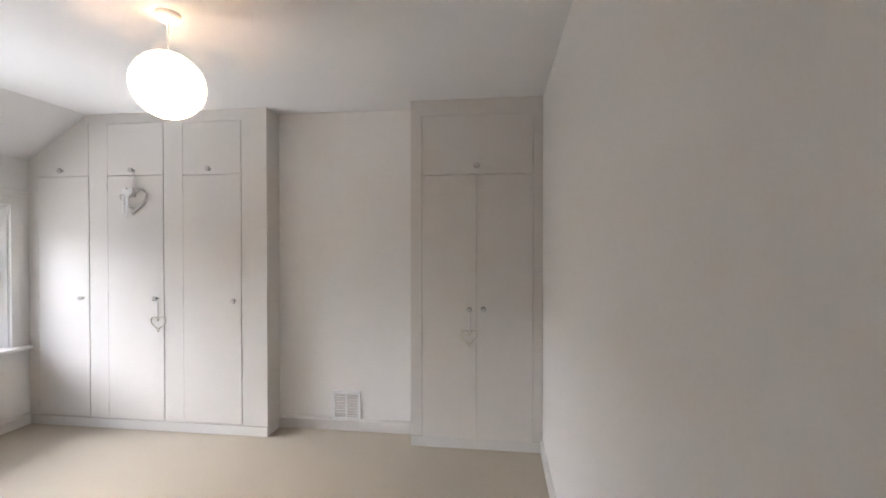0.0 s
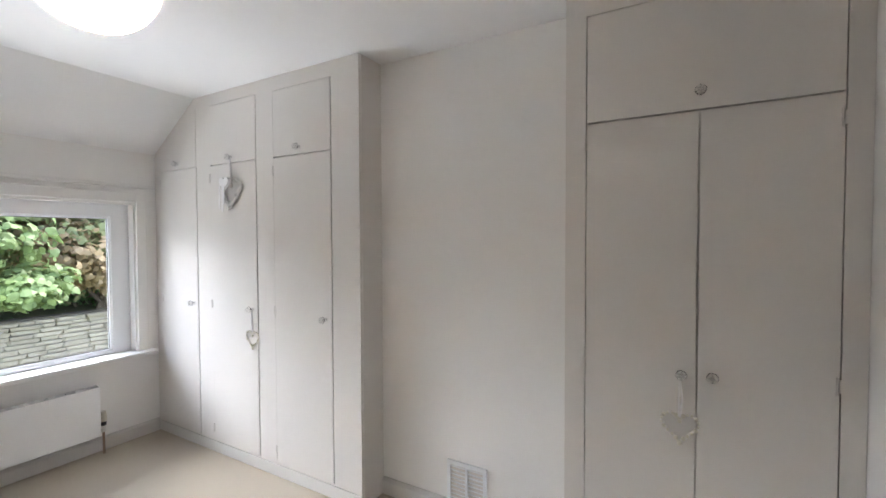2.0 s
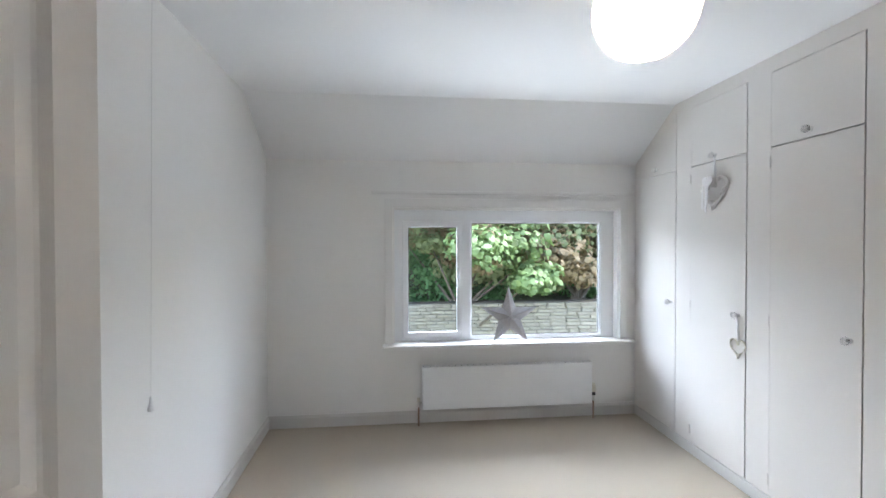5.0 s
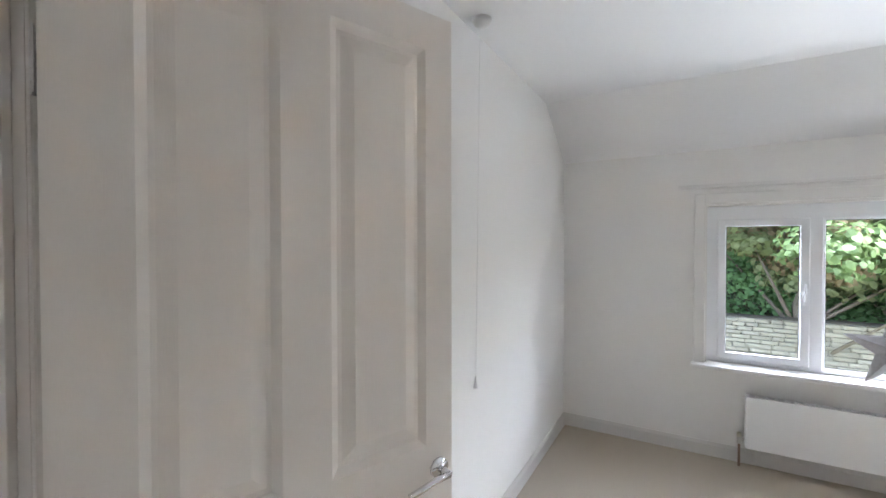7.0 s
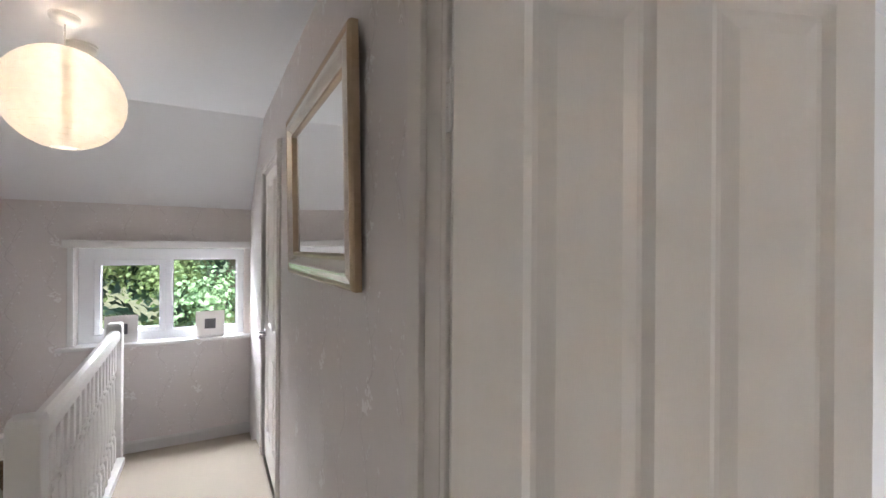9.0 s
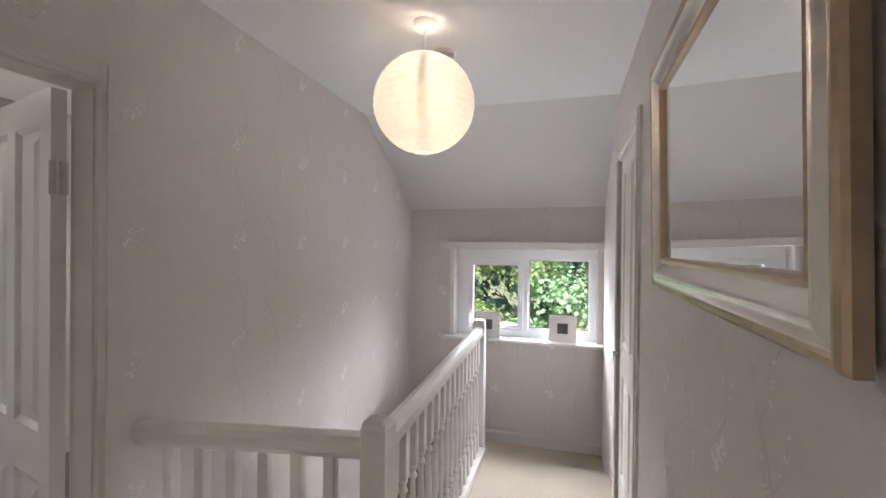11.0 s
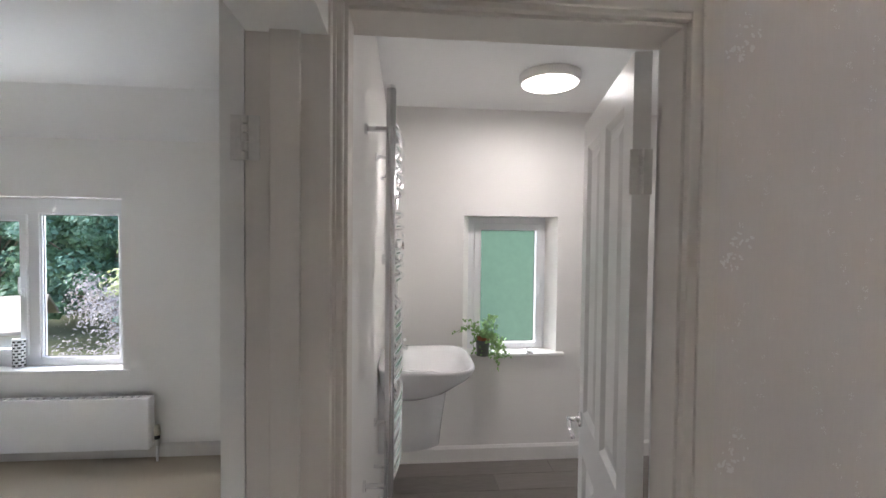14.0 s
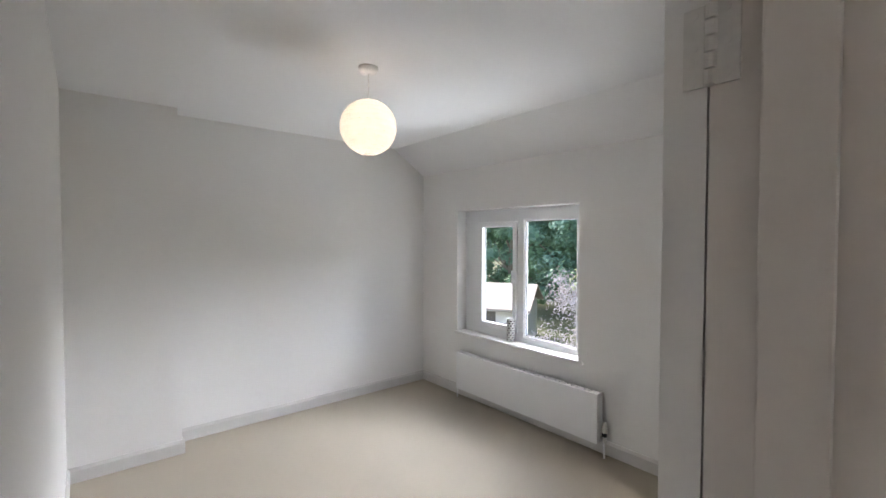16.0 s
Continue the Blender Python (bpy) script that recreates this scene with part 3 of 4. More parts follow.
def wardrobe(name, label, outline, x0, x1, yf, yb, doors, uppers, knobs, plinth=.075):
    ob = thing(name, label, "wardrobe", "built-in wardrobes", (x0, yf, 0))
    ob.location = (0, 0, 0)
    part("carcass", prism(bmesh.new(), outline, "y", yf + .02, yb), GREY, ob)
    # front frame round the doors, cut to the ceiling's outline
    holes = [(a - .0038, b + .0038, c - .0038, d + .0038) for a, b, c, d in doors + uppers if len((a, b, c, d)) == 4]
    bm = solid(bmesh.new(), (x0, yf, plinth), (x1, yf + .018, 2.434), "y", holes)
    if outline[-1][1] < 2.4:
        n = Vector((-(2.435 - 2.095), 0, .525))
        for _ in (0,):
            g = bm.verts[:] + bm.edges[:] + bm.faces[:]
            bmesh.ops.bisect_plane(bm, geom=g, plane_co=(-2.40, 0, 2.433), plane_no=n, clear_outer=True)
            bmesh.ops.holes_fill(bm, edges=[e for e in bm.edges if e.is_boundary], sides=0)
    part("face_frame", bm, GREY, ob)
    part("plinth", box((x0, yf - .004, 0), (x1, yf + .018, plinth - .003), .003), TRIMG, ob, "grey painted plinth")
    for a, b, c, d in doors:
        dr = part("door", box((a, yf - .003, c), (b, yf + .017, d), .002), GREY, ob)
    for a, b, c, d in uppers:
        part("upper_door", box((a, yf - .003, c), (b, yf + .017, d), .002), GREY, ob)
    for x, z in knobs:
        crystal_knob(ob, x, yf - .003, z)
    return ob


YF = 3.335
wl = wardrobe("wardrobe", "pale grey painted built-in wardrobe under the sloping ceiling", [(-2.92, .0), (-.915, 0), (-.915, 2.434), (-2.40, 2.434), (-2.92, 2.097)], XW + .002, -.915, YF, 3.524,
              [(-2.832, -2.384, .08, 1.955), (-2.218, -1.748, .08, 1.95), (-1.584, -1.117, .083, 1.945)],
              [(-2.218, -1.748, 1.957, 2.352), (-1.584, -1.117, 1.952, 2.345)],
              [(-2.434, 1.01), (-1.802, 1.015), (-1.167, 1.008), (-2.61, 2.0), (-1.996, 1.99), (-1.363, 1.99)])
bm = prism(bmesh.new(), [(-2.832, 1.962), (-2.384, 1.962), (-2.384, 2.36), (-2.43, 2.36), (-2.832, 2.10)], "y", YF - .003, YF + .001)
part("upper_door", bm, GREY, wl, "small slanted cupboard door")
for x_ in (-2.836, -2.222, -1.588):
    for z_ in (1.87, 1.02, .165):
        flag_hinge(wl, x_, YF - .002, z_)
wr = wardrobe("wardrobe", "taupe grey built-in double wardrobe with top cupboard", [(.165, 0), (1.078, 0), (1.078, 2.434), (.165, 2.434)], .165, 1.078, YF, 3.524,
              [(.247, .626, .07, 1.905), (.631, 1.012, .07, 1.905)], [(.247, 1.012, 1.912, 2.322)], [(.582, .975), (.676, .98), (.63, 1.971)])
for z_ in (1.83, 1.0, .2):
    flag_hinge(wr, .243, YF - .002, z_)
    flag_hinge(wr, 1.006, YF - .002, z_)


def heart_pts(w, n=44):
    out = []
    for k in range(n):
        a = 6.28318 * k / n
        out.append((w / 34 * 16 * math.sin(a) ** 3, w / 34 * (13 * math.cos(a) - 5 * math.cos(2 * a) - 2 * math.cos(3 * a) - math.cos(4 * a))))
    return out


def wire_heart(name, label, x, y, z, w, r, hang, strands, material):
    ob = thing(name, label, "heart decoration", "", (x, y, z))
    rng = random.Random(int(x * 100) + 7)
    base = heart_pts(w)
    for s in range(strands):
        bm = bmesh.new()
        ph = rng.random() * 6
        pts = []
        for k, (u, v) in enumerate(base + base[:1]):
            q = k * 1.3 + ph
            pts.append((u + r * 1.4 * math.cos(q), -r * (1.6 + 1.2 * math.sin(q)), v + r * 1.4 * math.sin(q * .9)))
        tube(bm, pts, r * .8, 6)
        part("twig_ring", bm, material, ob)
    bm = bmesh.new()
    tube(bm, [(-.002, -.004, w * .17), (-.004, -.006, hang * .6), (0, -.012, hang)], .0035, 6)
    tube(bm, [(.002, -.004, w * .17), (.007, -.006, hang * .6), (0, -.012, hang)], .0035, 6)
    part("hanging_ribbon", bm, RIBBON, ob, "white ribbon")
    return ob


hh = wire_heart("heart_wreath", "white wicker heart wreath hung by a ribbon from a knob", -1.985, YF - .006, 1.77, .215, .008, .215, 4, WICKER)
bm = bmesh.new()
pts_ = heart_pts(.10, 28)
prism(bm, [(u - .02, v + .05) for u, v in pts_], "y", -.045, -.027)
part("small_heart", bm, RIBBON, hh, "padded white fabric heart")
bm = bmesh.new()
for dx_, l_ in ((-.045, .15), (-.02, .17), (-.01, .12)):
    prism(bm, [(dx_ - .008, .03), (dx_ + .008, .03), (dx_ + .004, .03 - l_), (dx_ - .012, .03 - l_ + .01)], "y", -.05 + dx_ * .1, -.047 + dx_ * .1)
part("ribbon_tails", bm, RIBBON, hh, "trailing ribbon ends")
for x_, z_ in ((-1.795, .83), (.578, .785)):
    h2 = wire_heart("wire_heart", "small beaded wire heart hung from a wardrobe knob", x_, YF - .004, z_, .125, .003, .17, 2, WICKER)
    bm = bmesh.new()
    for k, (u, v) in enumerate(heart_pts(.125, 30)):
        ball(bm, (u, -.006, v), .0055 if k % 3 else .008, seg=8)
    tagged(part("beads", bm, CREAM, h2, "cream beads along the wire"), kind="stuff")


def air_vent():
    ob = thing("air_vent", "white plastic louvred wall vent above the skirting", "vent")
    x0, x1, z0, z1, y = -.49, -.265, .08, .306, 3.525
    part("vent_frame", solid(bmesh.new(), (x0, y - .012, z0), (x1, y, z1), "y", [(x0 + .02, x1 - .02, z0 + .02, z1 - .02)]), PVC, ob)
    part("backing", box((x0 + .02, y - .003, z0 + .02), (x1 - .02, y - .001, z1 - .02)), LINING, ob)
    for k in range(9):
        z = z0 + .033 + k * .0205
        bm = box((x0 + .02, -.001, -.007), (x1 - .02, .001, .007))
        s = part("slat", bm, PVC, ob)
        s.matrix_local = pose(0, y - .007, z, 35, 0, 0)
    part("mullion", box(((x0 + x1) / 2 - .006, y - .0125, z0 + .02), ((x0 + x1) / 2 + .006, y - .004, z1 - .02)), PVC, ob)


air_vent()


def radiator(name, m, length, h, label, valve_end, pipe_mat):
    """A flat panel radiator along +x in its own frame, front at -y, wall at y = 0; z from its base."""
    ob = thing(name, label, "radiator")
    part("front_panel", box((0, -.115, 0), (length, -.10, h), .006), RADP, ob)
    part("back_panel", box((.02, -.045, .01), (length - .02, -.032, h - .01), .004), RADP, ob)
    part("side_cover", box((0, -.10, .005), (.006, -.045, h), .002), RADP, ob)
    part("side_cover", box((length - .006, -.10, .005), (length, -.045, h), .002), RADP, ob)
    bm = bmesh.new()
    for k in range(int(length / .035)):
        bm_box(bm, (.02 + k * .035, -.099, .02), (.022 + k * .035, -.046, h - .012))
    tagged(part("fins", bm, RADP, ob), kind="stuff")
    bm = solid(bmesh.new(), (.006, -.10, h - .008), (length - .006, -.045, h - .004), "z", [(.02 + k * .05, .055 + k * .05, -.09, -.055) for k in range(int(length / .05) - 1)])
    part("top_grille", bm, RADP, ob)
    for x in (.2, length - .2):
        part("wall_bracket", box((x, -.034, .03), (x + .03, -.002, h - .03)), STEEL, ob)
    for k, x in enumerate((-.03, length + .03)):
        bm = bmesh.new()
        tube(bm, [(x, -.07, -m.translation.z + .001), (x, -.07, .03)], .0075, 10)
        part("pipe", bm, pipe_mat, ob, "supply pipe")
        bm = bmesh.new()
        cyl(bm, (x, -.07, .01), (x, -.07, .055), .013, seg=14)
        cyl(bm, (x, -.07, .04), (length + .002 if k else -.002, -.07, .04), .010, seg=14)
        v = part("valve", bm, STEEL, ob, "brass and chrome valve")
        if k == valve_end:
            part("valve_collar", cyl(bmesh.new(), (x, -.07, .055), (x, -.07, .082), .017, seg=18), BLACK, v, "black collar")
            part("valve_head", lathe(bmesh.new(), [(0, .082), (.019, .082), (.021, .09), (.018, .13), (.014, .15), (0, .152)], (x, -.07, 0), 20), CREAM, v, "cream thermostatic head", True)
        else:
            part("valve_cap", lathe(bmesh.new(), [(0, .055), (.014, .055), (.013, .08), (0, .083)], (x, -.07, 0), 16), CREAM, v, "", True)
    ob.matrix_basis = m
    return ob


radiator("radiator", pose(XW, 1.535, .14, 0, 0, 90), 1.375, .335, "long low white panel radiator under the bedroom window", 1, COPPER)
radiator("radiator", pose(B2E, 3.285, .10, 0, 0, -90), 1.47, .35, "long low white panel radiator under the box room window", 1, RADP)


def star():
    ob = thing("barn_star", "five-pointed pressed tin star leaning on the window sill", "star ornament", "", (-2.885, 2.245, .845))
    bm = bmesh.new()
    R, r = .245, .095
    ring = []
    for k in range(10):
        a = math.pi / 2 + k * math.pi / 5
        q = R if k % 2 == 0 else r
        ring.append(bm.verts.new((0, q * math.cos(a), q * math.sin(a))))
    c, cb = bm.verts.new((.05, 0, 0)), bm.verts.new((-.004, 0, 0))
    for k in range(10):
        bm.faces.new((ring[k], ring[(k + 1) % 10], c))
        bm.faces.new((ring[(k + 1) % 10], ring[k], cb))
    part("star_body", bm, STARM, ob)
    ob.rotation_euler = (0, radians(-9), 0)


star()


def paper_lantern(name, label, x, y, zc, R, rings, folds, rose_z=H):
    ob = thing(name, label, "pendant lamp", "paper lantern lamps", (x, y, rose_z))
    dz = zc - rose_z
    bm = bmesh.new()
    lathe(bm, [(0, 0), (.052, 0), (.052, -.012), (.044, -.028), (.015, -.034), (0, -.034)], seg=28)
    part("ceiling_rose", bm, GLOSS, ob, "white ceiling rose", True)
    part("flex", cyl(bmesh.new(), (0, 0, -.03), (0, 0, dz + R * .45), .003, seg=8), GLOSS, ob)
    part("lamp_holder", cyl(bmesh.new(), (0, 0, dz + R * .3), (0, 0, dz + R * .52), .018, seg=16), GLOSS, ob)
    rng = random.Random(int(R * 1000 + x * 10))
    prof = []
    top, bot = math.asin(.30), -math.asin(.26)
    n = rings * 4
    for k in range(n + 1):
        a = math.radians(76) - (math.radians(76) + math.radians(77)) * k / n
        bulge = R * (1 - .012 * abs(math.cos(math.pi * k / 4 * 1.0)))
        prof.append((bulge * math.cos(a), dz + R * .97 * math.sin(a)))
    bm = lathe(bmesh.new(), prof, seg=56)
    for v in bm.verts:
        v.co += Vector((rng.uniform(-1, 1), rng.uniform(-1, 1), rng.uniform(-1, 1))) * .0009
    sh = part("shade", bm, SHADE, ob, "ribbed white rice paper globe", True)
    bm = bmesh.new()
    for k in range(rings):
        a = math.radians(74) - math.radians(149) * (k + .5) / rings
        rr, zz = R * .991 * math.cos(a), dz + R * .965 * math.sin(a)
        lathe(bm, [(rr, zz - .0007), (rr + .0012, zz), (rr, zz + .0007)], seg=48)
    part("wire_ribs", bm, RIBM, sh, "fine wire hoops")
    if folds:
        bm = bmesh.new()
        for f in range(folds):
            th = 6.28318 * (f + .35) / folds
            strip = []
            for k in range(19):
                a = math.radians(75) - math.radians(150) * k / 18
                w = .010 + .007 * math.cos(a)
                c = Vector((math.cos(a) * math.cos(th), math.cos(a) * math.sin(th), .97 * math.sin(a))) * (R * .985)
                t_ = Vector((-math.sin(th), math.cos(th), 0)) * w
                strip.append([bm.verts.new(c + Vector((0, 0, dz)) + t_), bm.verts.new(c + Vector((0, 0, dz)) - t_)])
            for p, q in zip(strip, strip[1:]):
                bm.faces.new((p[0], p[1], q[1], q[0]))
        part("paper_seams", bm, SEAM, sh, "overlapping paper seams")
    part("collar_ring", lathe(bmesh.new(), [(R * .235, dz - R * .955), (R * .235, dz - R * .935), (R * .21, dz - R * .935), (R * .21, dz - R * .955), (R * .235, dz - R * .955)], seg=30), GLOSS, ob)
    bm = ball(bmesh.new(), (0, 0, dz + .02), .028, seg=16)
    bl = part("bulb", bm, BULB, ob, "lit bulb", True)
    bl.visible_shadow = False
    return ob


paper_lantern("pendant_lamp", "lit white paper globe lantern hanging from the bedroom ceiling", -.66, 2.07, 2.122, .148, 14, 0)
paper_lantern("pendant_lamp", "lit cream paper globe lantern hanging over the stairs", 1.185, -1.21, 2.098, .210, 18, 8)
paper_lantern("pendant_lamp", "lit white paper globe lantern hanging in the box room", 2.62, 2.26, 2.12, .150, 14, 0)

pc = thing("pull_cord", "white ceiling pull-cord switch with a bell-shaped pull", "light switch", "", (-1.15, .47, H))
part("switch_body", lathe(bmesh.new(), [(0, 0), (.042, 0), (.042, -.012), (.03, -.03), (.012, -.036), (0, -.036)], seg=24), GLOSS, pc, "", True)
part("cord", cyl(bmesh.new(), (0, -.01, -.03), (0, -.03, -1.58), .0006, seg=6), RIBBON, pc)
part("pull", lathe(bmesh.new(), [(0, -1.56), (.004, -1.56), (.006, -1.58), (.011, -1.60), (.011, -1.612), (0, -1.612)], (0, -.03, 0), 14), GLOSS, pc)


# ---------- landing ----------
def wall_mirror():
    ob = thing("wall_mirror", "large rectangular mirror in a silver-gilt moulded frame", "mirror", "", (.31, -.55, 1.74))
    y0, y1, z0, z1 = -.51, .528, -.356, .35
    prof = [(0, .0, BRASS), (0, .018, BRASS), (.003, .025, BRASS), (.009, .029, BRASS), (.016, .028, BRASS), (.020, .024, BRASS)]
    for k in range(1, 13):
        q = k / 12
        prof.append((.020 + .060 * q, .024 + .016 * math.sin(math.pi * q) ** 1.5 * (1 - .35 * q) - .012 * q, GOLD))
    prof += [(.084, .016, BRASS), (.090, .018, BRASS), (.096, .015, BRASS), (.10, .004, BRASS)]
    bms = {"frame_moulding": bmesh.new(), "gilt_edge": bmesh.new()}
    for (a, da, ma), (b, db, mb) in zip(prof, prof[1:]):
        bm = bms["frame_moulding" if mb is GOLD else "gilt_edge"]
        lo = [bm.verts.new((da, y, z)) for y, z in ((y0 + a, z0 + a), (y1 - a, z0 + a), (y1 - a, z1 - a), (y0 + a, z1 - a))]
        hi = [bm.verts.new((db, y, z)) for y, z in ((y0 + b, z0 + b), (y1 - b, z0 + b), (y1 - b, z1 - b), (y0 + b, z1 - b))]
        for k in range(4):
            bm.faces.new((lo[k], lo[(k + 1) % 4], hi[(k + 1) % 4], hi[k]))
    part("frame_moulding", bms["frame_moulding"], GOLD, ob, "wide silvery champagne moulding")
    part("gilt_edge", bms["gilt_edge"], BRASS, ob, "worn gold edging")
    part("mirror_glass", box((-.002, y0 + .098, z0 + .098), (.006, y1 - .098, z1 - .098)), MIRROR, ob, "clear mirror glass")
    part("backboard", box((-.004, y0 + .01, z0 + .01), (.002, y1 - .01, z1 - .01)), DARK, ob)
    ob.rotation_euler = (0, radians(1.2), 0)
    ob.location.x = .318


wall_mirror()


def turned(bm, x, y, z0, z1, w):
    bm_box(bm, (x - w / 2, y - w / 2, z0), (x + w / 2, y + w / 2, z0 + .16), .003)
    bm_box(bm, (x - w / 2, y - w / 2, z1 - .20), (x + w / 2, y + w / 2, z1), .003)
    a, b = z0 + .16, z1 - .20
    L = b - a
    prof = [(.42, 0), (.52, .02), (.30, .05), (.50, .09), (.28, .13), (.34, .22), (.46, .42), (.40, .6), (.30, .8), (.27, .86), (.50, .90), (.30, .94), (.50, .98), (.42, 1)]
    lathe(bm, [(r * w, a + t * L) for r, t in prof], (x, y, 0), 14)
    return bm


def balustrade():
    ob = thing("balustrade", "white painted timber stair balustrade with turned balusters", "balustrade", "", (0, 0, 0))
    N1, N2 = (1.162, -.745), (1.24, -2.66)
    for (x, y), top in ((N1, .970), (N2, .972)):
        bm = box((x - .043, y - .043, -.25), (x + .043, y + .043, top - .02), .005)
        bm_box(bm, (x - .044, y - .044, top - .045), (x + .044, y + .044, top), .02)
        part("newel_post", bm, GLOSS, ob)
    bm = bmesh.new()
    prof = [(-.03, .855), (.03, .855), (.034, .87), (.034, .90), (.024, .92), (0, .925), (-.024, .92), (-.034, .90), (-.034, .87)]
    prism(bm, [(y - .74, z) for y, z in prof], "x", N1[0] + .04, LE - .002)
    for v in bm.verts:
        v.co.y += .14 * (v.co.x - N1[0]) / (LE - N1[0])
    part("handrail", bm, GLOSS, ob)
    bm = prism(bmesh.new(), [(x, z) for x, z in prof], "y", N2[1] + .04, N1[1] - .04)
    for v in bm.verts:
        v.co.x += N1[0] + (v.co.y - N1[1]) / (N2[1] - N1[1]) * (N2[0] - N1[0])
    part("handrail", bm, GLOSS, ob)
    part("string", box((1.175, -2.62, -.22), (1.262, -.78, .045), .004), GLOSS, ob)
    part("string", box((1.22, -.77, -.22), (LE - .002, -.60, .045), .004), GLOSS, ob)
    for k in range(6):
        x = 1.31 + k * .107
        part("baluster", turned(bmesh.new(), x, -.74 + .14 * (x - N1[0]) / (LE - N1[0]), .045, .86, .036), GLOSS, ob)
    for k in range(16):
        y = -.87 - k * .112
        x = N1[0] + (y - N1[1]) / (N2[1] - N1[1]) * (N2[0] - N1[0])
        part("baluster", turned(bmesh.new(), x, y, .045, .86, .036), GLOSS, ob)


balustrade()

st = thing("staircase", "carpeted timber stairs going down beside the wall", "stairs")
for k in range(9):
    y0 = -2.62 + k * .225
    z = -.2 - (k + 1) * .19
    part("tread", box((1.265, y0 - .02, z - .03), (LE + .02, y0 + .225, z), .008), CARPET, st)
    part("riser", box((1.265, y0 + .0, z), (LE + .02, y0 + .015, z + .16)), CARPET, st)


def basket():
    ob = thing("wicker_basket", "brown round wicker basket with a hoop handle on the lower landing", "basket", "", (1.83, -3.1, -.2))
    n = 13
    for k in range(n):
        z = .012 + k * .019
        r = .115 + .035 * (k / n) ** .8
        pts = []
        for j in range(61):
            a = 6.28318 * j / 60
            q = r + .005 * math.sin(a * 15 + (k % 2) * math.pi)
            pts.append((q * math.cos(a), q * math.sin(a), z + .002 * math.sin(a * 3 + k)))
        part("woven_ring", tube(bmesh.new(), pts, .0105, 6), BASKETM, ob)
    bm = bmesh.new()
    cyl(bm, (0, 0, 0), (0, 0, .012), .115, seg=24)
    part("basket_base", bm, BASKETM, ob)
    bm = bmesh.new()
    for s in (0, .012):
        tube(bm, [(.15 * math.cos(a), s - .006, .25 + .085 * math.sin(a)) for a in [math.pi * k / 20 for k in range(21)]], .008, 6)
    part("hoop_handle", bm, BASKETM, ob)
    ob.rotation_euler = (0, 0, radians(35))


basket()


def photo_frame(x, rz, label):
    ob = thing("photo_frame", label, "picture frame", "photo frames on the sill", (x, -3.285, .712))
    s = .112
    part("frame_border", solid(bmesh.new(), (-s, -.014, 0), (s, .014, 2 * s), "y", [(-.05, .05, s - .05, s + .05)]), GLOSS, ob)
    part("mount", solid(bmesh.new(), (-.052, -.004, s - .052), (.052, .010, s + .052), "y", [(-.043, .043, s - .043, s + .043)]), RIBBON, ob)
    part("photo", box((-.05, -.004, s - .05), (.05, .002, s + .05)), PHOTO, ob, "dark grey landscape photo")
    part("stand", box((-.02, -.05, .0), (.02, -.045, .15)), BLACK, ob)
    ob.matrix_basis = pose(x, -3.285, .713, 8, 0, rz)


photo_frame(1.30, 4, "white square photo frame leaning by the stair window")
photo_frame(.66, -3, "white square photo frame standing on the stair window sill")

sa = thing("smoke_alarm", "round white smoke alarm on the landing ceiling", "smoke alarm", "", (1.19, -1.50, H))
part("alarm_base", lathe(bmesh.new(), [(0, 0), (.06, 0), (.06, -.012), (0, -.012)], seg=30), GLOSS, sa)
part("alarm_cover", lathe(bmesh.new(), [(.055, -.012), (.054, -.03), (.04, -.04), (0, -.042)], seg=30), GLOSS, sa, "", True)


struct("wall_between_doors", box((1.084, .283, 0), (1.0945, .344, 2.43)), LINING, "narrow painted upright between two doorways")
sw_ = thing("light_switch", "white narrow architrave light switch between two doorways", "light switch", "", (1.10, .283, 1.487))
part("switch_plate", box((-.016, -.010, -.042), (.018, -.0005, .042), .003), CREAM, sw_)
part("rocker", box((-.006, -.014, -.013), (.007, -.0102, .013), .002), PVC, sw_, "white rocker")


# ---------- bathroom ----------
def towel_rail():
    ob = thing("towel_rail", "tall chrome ladder towel radiator on the bathroom wall", "towel rail", "", (0, 0, 0))
    X0, X1, Y = 2.56, 3.06, .155
    for x in (X0, X1):
        bm = cyl(bmesh.new(), (x, Y, .62), (x, Y, 2.03), .016, seg=18)
        ball(bm, (x, Y, 2.03), .016, seg=14)
        part("upright", bm, CHROME, ob, "", True)
        for z in (.72, 1.90):
            bm = cyl(bmesh.new(), (x, Y, z), (x, .242, z), .009, seg=12)
            cyl(bm, (x, .23, z), (x, .241, z), .018, seg=16)
            part("wall_bracket", bm, CHROME, ob)
        bm = bmesh.new()
        tube(bm, [(x, Y, .62), (x, Y, .55), (x, Y + .03, .52), (x, .245, .52)], .008, 10)
        cyl(bm, (x, Y, .56), (x, Y, .62), .014, seg=14)
        part("valve", bm, CHROME, ob)
    for g, n in ((.72, 6), (1.05, 6), (1.40, 6), (1.72, 5)):
        for k in range(n):
            z = g + k * .047
            bm = bmesh.new()
            tube(bm, [(X0 + (X1 - X0) * t / 10, Y - .035 * math.sin(math.pi * t / 10), z) for t in range(11)], .010, 10)
            part("bar", bm, CHROME, ob, "", True)


towel_rail()


